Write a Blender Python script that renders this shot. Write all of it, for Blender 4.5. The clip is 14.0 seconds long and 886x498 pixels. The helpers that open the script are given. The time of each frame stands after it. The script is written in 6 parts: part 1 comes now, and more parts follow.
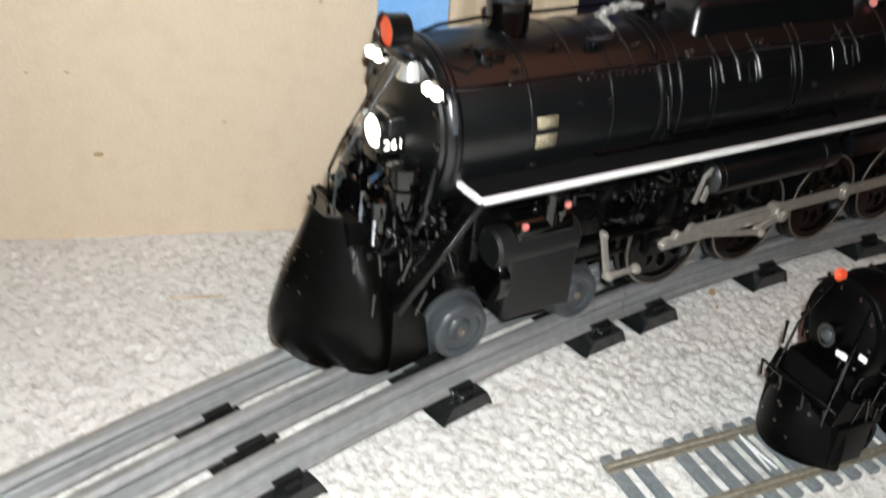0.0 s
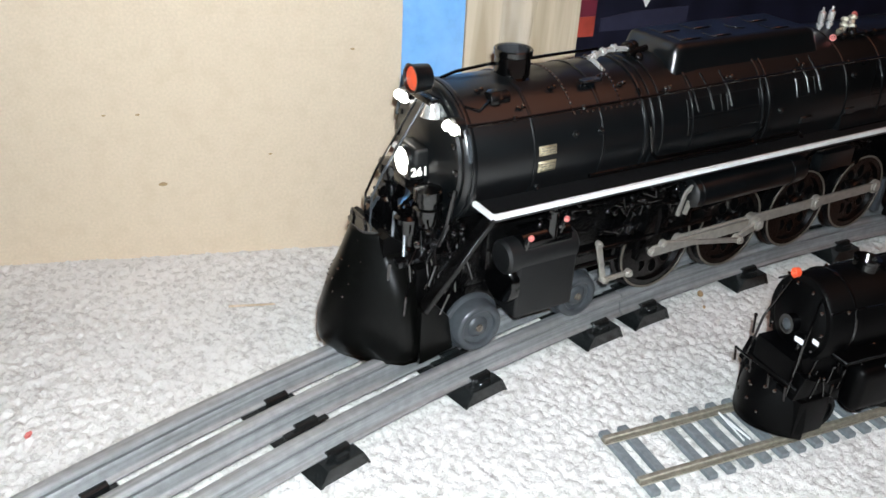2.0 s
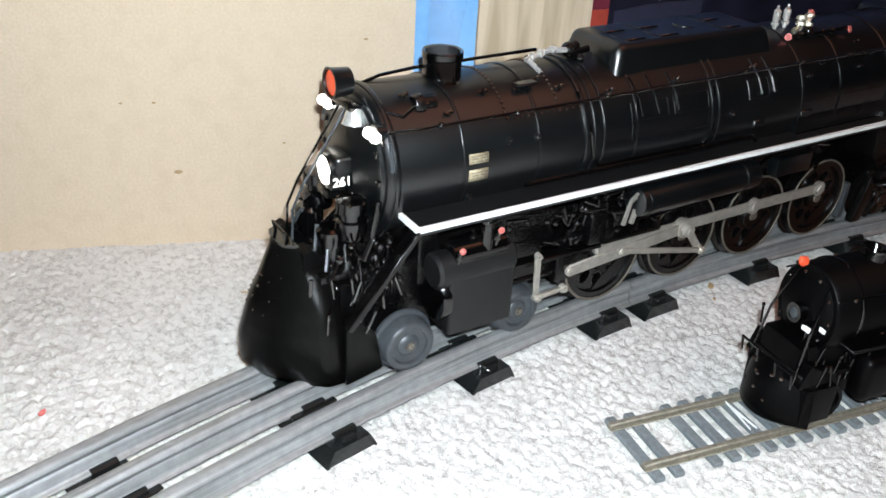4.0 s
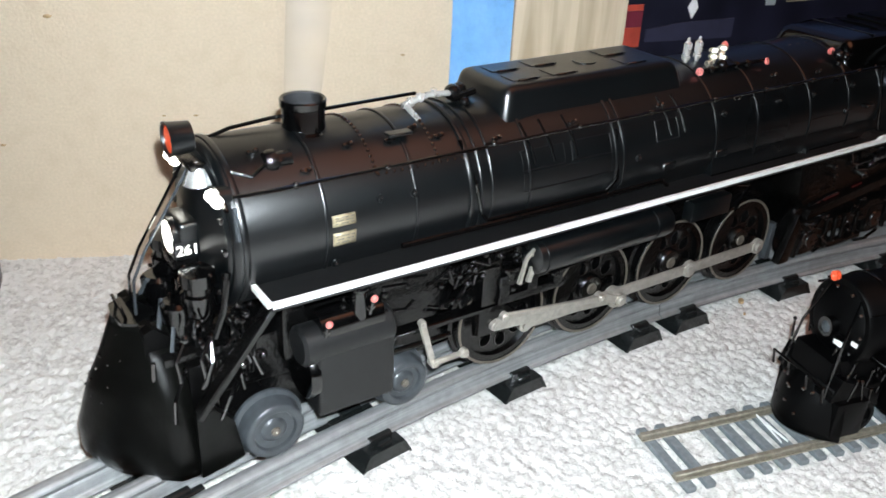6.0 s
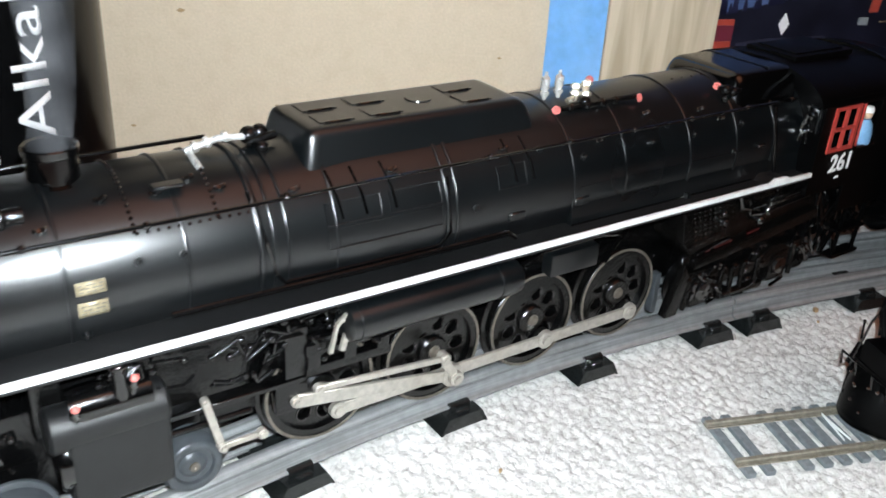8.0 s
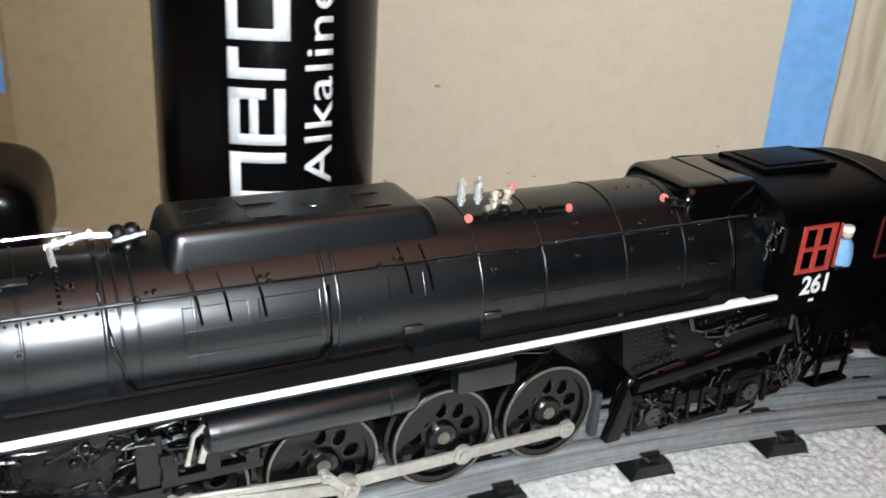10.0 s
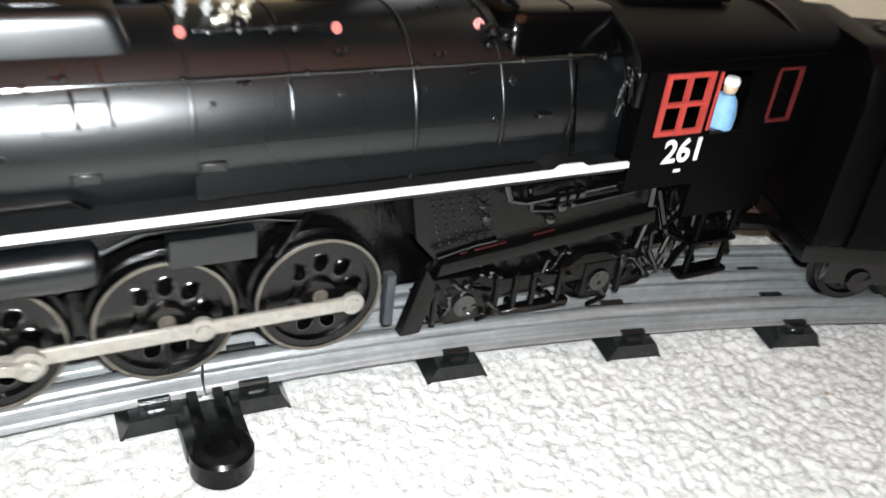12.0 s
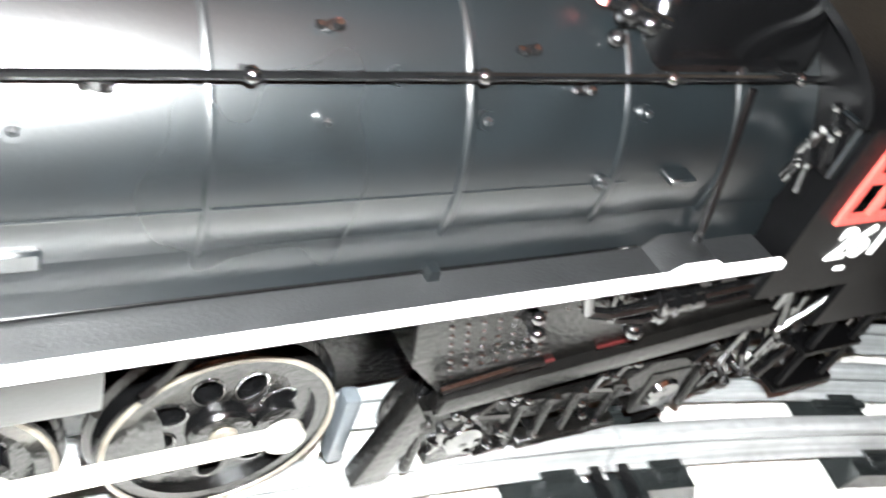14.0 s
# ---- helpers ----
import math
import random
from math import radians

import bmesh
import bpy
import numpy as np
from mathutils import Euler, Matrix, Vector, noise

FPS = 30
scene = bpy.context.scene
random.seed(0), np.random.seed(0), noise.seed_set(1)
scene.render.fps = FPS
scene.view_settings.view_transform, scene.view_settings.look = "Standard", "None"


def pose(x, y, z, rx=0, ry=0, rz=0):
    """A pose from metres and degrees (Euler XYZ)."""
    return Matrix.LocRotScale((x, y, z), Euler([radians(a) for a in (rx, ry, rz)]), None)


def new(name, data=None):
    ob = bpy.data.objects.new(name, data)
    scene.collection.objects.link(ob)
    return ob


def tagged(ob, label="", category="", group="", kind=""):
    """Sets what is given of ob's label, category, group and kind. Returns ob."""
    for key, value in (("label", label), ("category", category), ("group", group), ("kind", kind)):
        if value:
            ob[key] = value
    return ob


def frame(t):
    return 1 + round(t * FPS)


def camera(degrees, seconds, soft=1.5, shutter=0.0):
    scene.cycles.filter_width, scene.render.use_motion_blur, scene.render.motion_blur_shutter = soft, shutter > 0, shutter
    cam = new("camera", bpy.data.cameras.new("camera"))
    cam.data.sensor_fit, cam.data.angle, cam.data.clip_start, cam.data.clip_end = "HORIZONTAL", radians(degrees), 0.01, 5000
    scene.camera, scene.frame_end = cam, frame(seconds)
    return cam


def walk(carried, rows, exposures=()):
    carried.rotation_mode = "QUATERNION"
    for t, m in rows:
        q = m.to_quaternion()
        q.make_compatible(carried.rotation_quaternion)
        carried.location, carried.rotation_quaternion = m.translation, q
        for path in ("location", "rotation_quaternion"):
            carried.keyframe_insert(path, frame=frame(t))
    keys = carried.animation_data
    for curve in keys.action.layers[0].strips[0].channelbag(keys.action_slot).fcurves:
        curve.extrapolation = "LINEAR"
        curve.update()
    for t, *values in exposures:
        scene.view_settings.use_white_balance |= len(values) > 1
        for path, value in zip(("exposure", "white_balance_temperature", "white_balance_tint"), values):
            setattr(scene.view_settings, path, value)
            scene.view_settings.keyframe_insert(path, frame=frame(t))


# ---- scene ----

R = 0.9477            # radius of the track's centre line
RAIL = 0.0148         # height of the rail heads over the carpet
DRIVER_Z, DRIVER_R = 0.0330, 0.0182

# ---- camera and its walk ----
cam = camera(53.19, 14.0, 1.6, 0.5)
CAM = [
    (0.0, pose(-0.0059, -0.1532, 0.1726, 60.23, -4.52, -50.79)),
    (0.5, pose(-0.0224, -0.1542, 0.1965, 62.36, -3.98, -51.14)),
    (1.0, pose(-0.0306, -0.1660, 0.2041, 62.86, -4.37, -51.42)),
    (1.5, pose(-0.0392, -0.1757, 0.1934, 61.37, -3.60, -50.52)),
    (2.0, pose(-0.0404, -0.1788, 0.1934, 61.42, -2.95, -50.30)),
    (2.5, pose(-0.0392, -0.1808, 0.1926, 61.21, -2.95, -50.07)),
    (5.0, pose(-0.0437, -0.1860, 0.1894, 61.91, -2.50, -48.18)),
    (5.5, pose(-0.0447, -0.1861, 0.1920, 62.06, -2.33, -47.90)),
    (6.0, pose(-0.0492, -0.1863, 0.1906, 62.56, -2.74, -47.25)),
    (6.5, pose(-0.0592, -0.1908, 0.1882, 63.27, -2.69, -44.97)),
    (7.0, pose(-0.0635, -0.1952, 0.1881, 62.93, -3.14, -43.13)),
    (7.5, pose(-0.0657, -0.1991, 0.1887, 62.81, -3.30, -42.57)),
    (10.0, pose(-0.0983, -0.2330, 0.1987, 67.60, -3.70, -26.83)),
    (10.5, pose(-0.1079, -0.2416, 0.1938, 64.90, -4.42, -24.07)),
    (11.0, pose(-0.1067, -0.2489, 0.1933, 65.07, -3.88, -22.64)),
    (11.5, pose(-0.1095, -0.2594, 0.1930, 62.47, -4.17, -19.72)),
    (12.0, pose(-0.1041, -0.2162, 0.1721, 58.66, -6.40, -18.45)),
    (12.5, pose(-0.1128, -0.1788, 0.1586, 56.07, -9.87, -17.33)),
    (13.0, pose(-0.1281, -0.1495, 0.1609, 52.59, -12.97, -14.14)),
    (13.5, pose(-0.1540, -0.1225, 0.1469, 49.70, -15.51, -15.24)),
    (14.0, pose(-0.1888, -0.1169, 0.1462, 49.18, -16.78, -11.59)),
]
walk(cam, CAM, exposures=[
    (0.0, -0.6, 7050, 10), (0.5, -0.45, 6850, 10), (1.0, -0.15, 6450, 8), (2.5, -0.1, 6450, 8), (5.0, 0.0, 6450, 7), (11.3, 0.0, 6550, 7),
    (12.1, -0.45, 6800, 9), (12.5, -0.75, 6800, 9), (13.0, 0.40, 6500, 8), (13.5, 0.65, 6850, 9), (14.0, 0.8, 6950, 10)])

# arc along the track of the locomotive's middle, second by second
ARC = [(0.0, 0.3247), (2.0, 0.3246), (2.5, 0.3201), (5.0, 0.2678), (5.5, 0.2473), (6.0, 0.2245), (6.5, 0.1998),
       (7.0, 0.1745), (7.5, 0.1473), (10.0, 0.0013), (10.5, -0.0288), (11.0, -0.0600), (11.5, -0.0906), (12.0, -0.1209),
       (12.5, -0.1489), (13.0, -0.1820), (13.5, -0.2118), (14.0, -0.2388)]

# ---- world ----
world = bpy.data.worlds.new("room_gloom")
world.use_nodes = True
scene.world = world
wn = world.node_tree
wbg = wn.nodes["Background"]
wbg.inputs["Strength"].default_value = 1.05
# a dark room with one warm lit side, high and towards the open side of the layout
wtc = wn.nodes.new("ShaderNodeTexCoord")
wdot = wn.nodes.new("ShaderNodeVectorMath")
wdot.operation = "DOT_PRODUCT"
wdot.inputs[1].default_value = Vector((0.12, -0.45, 0.88)).normalized()
wramp = wn.nodes.new("ShaderNodeValToRGB")
wn.links.new(wtc.outputs["Generated"], wdot.inputs[0])
wn.links.new(wdot.outputs["Value"], wramp.inputs["Fac"])
wn.links.new(wramp.outputs["Color"], wbg.inputs["Color"])
we = wramp.color_ramp.elements
we[0].color, we[0].position = (0.002, 0.0018, 0.0015, 1), 0.72
we[1].color, we[1].position = (1.0, 0.40, 0.23, 1), 0.950
mid = we.new(0.900)
mid.color = (0.03, 0.015, 0.010, 1)


# ---- materials ----
def mat(name, base, rough=0.5, metal=0.0, scale=300.0, vary=0.25, bump=0.0, bump_scale=900.0, emit=None, power=0.0, coat=0.0, spec=0.5, ior=1.5, stains=None, stain_amount=0.0):
    m = bpy.data.materials.new(name)
    m.use_nodes = True
    nt = m.node_tree
    b = nt.nodes["Principled BSDF"]
    tc = nt.nodes.new("ShaderNodeTexCoord")
    n1 = nt.nodes.new("ShaderNodeTexNoise")
    n1.inputs["Scale"].default_value = scale
    n1.inputs["Detail"].default_value = 5
    nt.links.new(tc.outputs["Object"], n1.inputs["Vector"])
    ramp = nt.nodes.new("ShaderNodeValToRGB")
    lo = [c * (1 - vary) for c in base]
    hi = [min(1, c * (1 + vary)) for c in base]
    ramp.color_ramp.elements[0].color = (*lo, 1)
    ramp.color_ramp.elements[1].color = (*hi, 1)
    ramp.color_ramp.elements[0].position, ramp.color_ramp.elements[1].position = 0.3, 0.7
    nt.links.new(n1.outputs["Fac"], ramp.inputs["Fac"])
    out = ramp.outputs["Color"]
    n2 = nt.nodes.new("ShaderNodeTexNoise")
    n2.inputs["Scale"].default_value = scale * 0.13
    n2.inputs["Detail"].default_value = 3
    nt.links.new(tc.outputs["Object"], n2.inputs["Vector"])
    if stains:
        mr = nt.nodes.new("ShaderNodeMapRange")
        mr.inputs["From Min"].default_value, mr.inputs["From Max"].default_value = 0.48, 0.72
        mr.inputs["To Max"].default_value = stain_amount
        nt.links.new(n2.outputs["Fac"], mr.inputs["Value"])
        mix = nt.nodes.new("ShaderNodeMix")
        mix.data_type = "RGBA"
        mix.inputs["B"].default_value = (*stains, 1)
        nt.links.new(mr.outputs["Result"], mix.inputs["Factor"])
        nt.links.new(out, mix.inputs["A"])
        out = mix.outputs["Result"]
    nt.links.new(out, b.inputs["Base Color"])
    rr = nt.nodes.new("ShaderNodeMapRange")
    rr.inputs["To Min"].default_value, rr.inputs["To Max"].default_value = max(0.02, rough * 0.8), min(1, rough * 1.25)
    nt.links.new(n2.outputs["Fac"], rr.inputs["Value"])
    nt.links.new(rr.outputs["Result"], b.inputs["Roughness"])
    b.inputs["Metallic"].default_value = metal
    b.inputs["Coat Weight"].default_value = coat
    b.inputs["IOR"].default_value = ior
    b.inputs["Specular IOR Level"].default_value = spec
    if bump:
        n3 = nt.nodes.new("ShaderNodeTexNoise")
        n3.inputs["Scale"].default_value = bump_scale
        n3.inputs["Detail"].default_value = 4
        nt.links.new(tc.outputs["Object"], n3.inputs["Vector"])
        bp = nt.nodes.new("ShaderNodeBump")
        bp.inputs["Strength"].default_value = bump
        bp.inputs["Distance"].default_value = 0.0006
        nt.links.new(n3.outputs["Fac"], bp.inputs["Height"])
        nt.links.new(bp.outputs["Normal"], b.inputs["Normal"])
    if emit:
        b.inputs["Emission Color"].default_value = (*emit, 1)
        b.inputs["Emission Strength"].default_value = power
    return m


BLACK = mat("satin_black_enamel", (0.0018, 0.0026, 0.0031), 0.29, 0.0, 120, 0.3, 0.05, 1500, spec=0.6, ior=1.6, stains=(0.0034, 0.0044, 0.0050), stain_amount=0.35)
GLOSS = mat("gloss_black_enamel", (0.0012, 0.0012, 0.0013), 0.13, 0.0, 120, 0.3, 0.04, 1400, spec=0.8)
SOOT = mat("black_casting", (0.0016, 0.0016, 0.0017), 0.20, 0.0, 250, 0.4, 0.35, 900, spec=0.5, stains=(0.005, 0.0045, 0.004), stain_amount=0.4)
MATT = mat("matt_black_paint", (0.0006, 0.0006, 0.0007), 0.42, 0.0, 200, 0.3, 0.1, 1500, spec=0.10, stains=(0.0016, 0.0015, 0.0014), stain_amount=0.4)
SPARK = mat("glossy_black_fitting", (0.0016, 0.0016, 0.0017), 0.13, 0.0, 300, 0.3, 0.0, spec=0.9, ior=1.7)
LUMPY = mat("uneven_black_casting", (0.0016, 0.0017, 0.0015), 0.30, 0.0, 200, 0.4, 0.20, 330, spec=0.22, stains=(0.0032, 0.0034, 0.0028), stain_amount=0.5)
DUSTY = mat("dusty_black_casting", (0.0020, 0.0019, 0.0018), 0.24, 0.0, 350, 0.35, 0.4, 900, spec=0.32, stains=(0.005, 0.0045, 0.004), stain_amount=0.5)
BOARD = mat("dull_black_tread_plate", (0.0045, 0.0048, 0.0052), 0.45, 0.0, 250, 0.3, 0.2, 2200, spec=0.5)
WHITE = mat("white_enamel", (0.80, 0.80, 0.79), 0.4, 0.0, 300, 0.06)
STEEL = mat("bright_nickel_rod", (0.44, 0.415, 0.37), 0.36, 0.6, 500, 0.15, 0.08, 2500, stains=(0.3, 0.26, 0.21), stain_amount=0.5)
TYRE = mat("worn_steel_tyre", (0.16, 0.14, 0.115), 0.4, 0.5, 500, 0.25, 0.1)
GREYWHEEL = mat("grey_metal_wheel", (0.050, 0.057, 0.064), 0.34, 0.2, 400, 0.2, 0.1, 1500, stains=(0.030, 0.033, 0.036), stain_amount=0.5)
BRASS = mat("polished_brass", (0.74, 0.69, 0.56), 0.26, 0.75, 400, 0.1)
SILVER = mat("polished_silver", (0.78, 0.78, 0.76), 0.26, 0.72, 400, 0.1)
RED = mat("red_enamel", (0.38, 0.045, 0.036), 0.4, 0.0, 400, 0.12)
PINK = mat("faded_red_handwheel", (0.62, 0.16, 0.14), 0.45, 0.0, 400, 0.12)
ORANGE = mat("orange_red_lens", (0.55, 0.07, 0.03), 0.3, 0.0, 400, 0.12, emit=(1.0, 0.12, 0.03), power=0.25)
PLATE = mat("aged_brass_plate", (0.34, 0.29, 0.19), 0.45, 0.3, 900, 0.2)
LENS = mat("lit_headlight_lens", (0.9, 0.9, 0.85), 0.2, emit=(1.0, 0.95, 0.85), power=9.0)
BULB = mat("lit_lamp_bulb", (0.9, 0.9, 0.85), 0.2, emit=(1.0, 0.96, 0.88), power=14.0)
LITNUM = mat("lit_number_glass", (0.8, 0.8, 0.76), 0.3, emit=(1.0, 0.96, 0.9), power=1.8)
FIRE = mat("glowing_firebox_slit", (0.03, 0.004, 0.004), 0.4, emit=(1.0, 0.05, 0.03), power=0.018)
TIEMAT = mat("black_pressed_steel_tie", (0.0065, 0.0078, 0.0080), 0.24, 0.0, 250, 0.3, 0.1, 1200)
BLUETAPE = mat("blue_painters_tape", (0.16, 0.38, 0.72), 0.6, 0.0, 220, 0.10, 0.5, 500, stains=(0.30, 0.52, 0.80), stain_amount=0.4)
PLASTIC = mat("black_satin_plastic", (0.0022, 0.0023, 0.0025), 0.24, 0.0, 200, 0.2, spec=0.2)
HOTIE = mat("grey_plastic_sleeper", (0.15, 0.17, 0.18), 0.6, 0.0, 500, 0.2, 0.1)
HORAIL = mat("tarnished_brass_rail", (0.20, 0.18, 0.14), 0.5, 0.35, 500, 0.25)
GREYPANEL = mat("grey_brushed_label", (0.30, 0.33, 0.34), 0.4, 0.2, 300, 0.1)
LETTER = mat("white_print", (0.82, 0.82, 0.82), 0.45, 0.0, 400, 0.04)
DENIM = mat("light_blue_paint", (0.17, 0.35, 0.56), 0.5, 0.0, 800, 0.1)
SKIN = mat("tan_paint", (0.55, 0.38, 0.25), 0.5, 0.0, 800, 0.1)
CARTON = mat("printed_carton_navy", (0.008, 0.008, 0.016), 0.35, 0.0, 60, 0.5)
CARTONRED = mat("printed_carton_red", (0.40, 0.06, 0.04), 0.4, 0.0, 100, 0.2)
DARKRED = mat("dull_dark_red_enamel", (0.08, 0.009, 0.009), 0.45, 0.0, 400, 0.12)
CARTONMAROON = mat("printed_carton_maroon", (0.14, 0.02, 0.035), 0.4, 0.0, 100, 0.2)
CARTONBLUE = mat("printed_carton_violet", (0.012, 0.012, 0.036), 0.4, 0.0, 100, 0.2)
CARTONSKY = mat("printed_carton_sky", (0.060, 0.092, 0.200), 0.4, 0.0, 90, 0.25, stains=(0.190, 0.200, 0.270), stain_amount=0.8)
CARTONGREY = mat("printed_carton_grey", (0.026, 0.026, 0.048), 0.4, 0.0, 100, 0.2)
PLY = mat("brown_plywood", (0.36, 0.24, 0.12), 0.6, 0.0, 40, 0.2, 0.2, 300, stains=(0.22, 0.13, 0.06), stain_amount=0.6)


def cardboard_material():
    m = mat("tan_corrugated_cardboard", (0.62, 0.505, 0.375), 0.75, 0.0, 900, 0.06, 0.25, 700, stains=(0.56, 0.445, 0.32), stain_amount=0.5)
    return m


def wood_material():
    m = bpy.data.materials.new("pale_pine")
    m.use_nodes = True
    nt = m.node_tree
    b = nt.nodes["Principled BSDF"]
    tc = nt.nodes.new("ShaderNodeTexCoord")
    mp = nt.nodes.new("ShaderNodeMapping")
    mp.inputs["Scale"].default_value = (1.0, 1.0, 0.08)
    nt.links.new(tc.outputs["Object"], mp.inputs["Vector"])
    n1 = nt.nodes.new("ShaderNodeTexNoise")
    n1.inputs["Scale"].default_value, n1.inputs["Detail"].default_value, n1.inputs["Distortion"].default_value = 160, 5, 0.6
    nt.links.new(mp.outputs["Vector"], n1.inputs["Vector"])
    ramp = nt.nodes.new("ShaderNodeValToRGB")
    ramp.color_ramp.elements[0].color, ramp.color_ramp.elements[1].color = (0.40, 0.31, 0.205, 1), (0.58, 0.475, 0.35, 1)
    ramp.color_ramp.elements[0].position, ramp.color_ramp.elements[1].position = 0.35, 0.62
    nt.links.new(n1.outputs["Fac"], ramp.inputs["Fac"])
    nt.links.new(ramp.outputs["Color"], b.inputs["Base Color"])
    b.inputs["Roughness"].default_value = 0.6
    return m


def carpet_material():
    m = bpy.data.materials.new("speckled_white_carpet")
    m.use_nodes = True
    nt = m.node_tree
    b = nt.nodes["Principled BSDF"]
    tc = nt.nodes.new("ShaderNodeTexCoord")
    v = nt.nodes.new("ShaderNodeTexVoronoi")
    v.inputs["Scale"].default_value = 430
    nt.links.new(tc.outputs["Object"], v.inputs["Vector"])
    sep = nt.nodes.new("ShaderNodeSeparateColor")
    nt.links.new(v.outputs["Color"], sep.inputs["Color"])
    ramp = nt.nodes.new("ShaderNodeValToRGB")
    e = ramp.color_ramp.elements
    e[0].color, e[1].color = (0.46, 0.45, 0.425, 1), (0.70, 0.69, 0.665, 1)
    e[0].position, e[1].position = 0.22, 0.50
    sp = nt.nodes.new("ShaderNodeTexNoise")
    sp.inputs["Scale"].default_value, sp.inputs["Detail"].default_value = 850, 4
    nt.links.new(tc.outputs["Object"], sp.inputs["Vector"])
    both = nt.nodes.new("ShaderNodeMix")
    both.inputs["Factor"].default_value = 0.60
    nt.links.new(sep.outputs["Red"], both.inputs["A"])
    nt.links.new(sp.outputs["Fac"], both.inputs["B"])
    nt.links.new(both.outputs["Result"], ramp.inputs["Fac"])
    n = nt.nodes.new("ShaderNodeTexNoise")
    n.inputs["Scale"].default_value, n.inputs["Detail"].default_value = 14, 4
    nt.links.new(tc.outputs["Object"], n.inputs["Vector"])
    mr = nt.nodes.new("ShaderNodeMapRange")
    mr.inputs["To Min"].default_value, mr.inputs["To Max"].default_value = 0.75, 1.1
    nt.links.new(n.outputs["Fac"], mr.inputs["Value"])
    mix = nt.nodes.new("ShaderNodeMix")
    mix.data_type, mix.blend_type = "RGBA", "MULTIPLY"
    mix.inputs["Factor"].default_value = 1
    nt.links.new(ramp.outputs["Color"], mix.inputs["A"])
    nt.links.new(mr.outputs["Result"], mix.inputs["B"])
    nt.links.new(mix.outputs["Result"], b.inputs["Base Color"])
    b.inputs["Roughness"].default_value = 0.95
    b.inputs["Specular IOR Level"].default_value = 0.15
    bn = nt.nodes.new("ShaderNodeTexNoise")
    bn.inputs["Scale"].default_value, bn.inputs["Detail"].default_value = 1500, 4
    nt.links.new(tc.outputs["Object"], bn.inputs["Vector"])
    bp = nt.nodes.new("ShaderNodeBump")
    bp.inputs["Strength"].default_value, bp.inputs["Distance"].default_value = 0.8, 0.0006
    nt.links.new(bn.outputs["Fac"], bp.inputs["Height"])
    nt.links.new(bp.outputs["Normal"], b.inputs["Normal"])
    return m


def smoke_material(name, tone, most, scale):
    m = bpy.data.materials.new(name)
    m.use_nodes = True
    nt = m.node_tree
    b = nt.nodes["Principled BSDF"]
    b.inputs["Base Color"].default_value = tone
    b.inputs["Roughness"].default_value = 1.0
    b.inputs["Specular IOR Level"].default_value = 0.0
    tc = nt.nodes.new("ShaderNodeTexCoord")
    n = nt.nodes.new("ShaderNodeTexNoise")
    n.inputs["Scale"].default_value, n.inputs["Detail"].default_value = scale, 4
    nt.links.new(tc.outputs["Object"], n.inputs["Vector"])
    mr = nt.nodes.new("ShaderNodeMapRange")
    mr.inputs["From Min"].default_value, mr.inputs["From Max"].default_value = 0.30, 0.75
    mr.inputs["To Max"].default_value = most
    nt.links.new(n.outputs["Fac"], mr.inputs["Value"])
    nt.links.new(mr.outputs["Result"], b.inputs["Alpha"])
    return m


def tin_material():
    """Dull tinplate: rolled grain along the rail, dirt spots, worn head."""
    m = mat("dull_tinplate_rail", (0.30, 0.31, 0.315), 0.40, 0.48, 330, 0.12, 0.10, 1400, stains=(0.19, 0.19, 0.19), stain_amount=0.5)
    nt = m.node_tree
    b = nt.nodes["Principled BSDF"]
    tc = nt.nodes.new("ShaderNodeTexCoord")
    sep = nt.nodes.new("ShaderNodeSeparateXYZ")
    nt.links.new(tc.outputs["Object"], sep.inputs["Vector"])
    # distance from the curve's middle gives grain that follows the bend
    com = nt.nodes.new("ShaderNodeCombineXYZ")
    sh = nt.nodes.new("ShaderNodeMath")
    sh.operation, sh.inputs[1].default_value = "ADD", R
    nt.links.new(sep.outputs["Y"], sh.inputs[0])
    sq = nt.nodes.new("ShaderNodeVectorMath")
    sq.operation = "LENGTH"
    flat = nt.nodes.new("ShaderNodeCombineXYZ")
    nt.links.new(sep.outputs["X"], flat.inputs["X"])
    nt.links.new(sh.outputs[0], flat.inputs["Y"])
    nt.links.new(flat.outputs["Vector"], sq.inputs[0])
    sc = nt.nodes.new("ShaderNodeMath")
    sc.operation, sc.inputs[1].default_value = "MULTIPLY", 0.02
    nt.links.new(sep.outputs["X"], sc.inputs[0])
    nt.links.new(sq.outputs["Value"], com.inputs["X"])
    nt.links.new(sc.outputs[0], com.inputs["Y"])
    nt.links.new(sep.outputs["Z"], com.inputs["Z"])
    n = nt.nodes.new("ShaderNodeTexNoise")
    n.inputs["Scale"].default_value, n.inputs["Detail"].default_value = 900, 3
    nt.links.new(com.outputs["Vector"], n.inputs["Vector"])
    mr = nt.nodes.new("ShaderNodeMapRange")
    mr.inputs["From Min"].default_value, mr.inputs["From Max"].default_value = 0.3, 0.7
    mr.inputs["To Min"].default_value, mr.inputs["To Max"].default_value = 0.72, 1.22
    nt.links.new(n.outputs["Fac"], mr.inputs["Value"])
    old = b.inputs["Base Color"].links[0].from_socket
    mix = nt.nodes.new("ShaderNodeMix")
    mix.data_type, mix.blend_type = "RGBA", "MULTIPLY"
    mix.inputs["Factor"].default_value = 1
    nt.links.new(old, mix.inputs["A"])
    nt.links.new(mr.outputs["Result"], mix.inputs["B"])
    nt.links.new(mix.outputs["Result"], b.inputs["Base Color"])
    return m


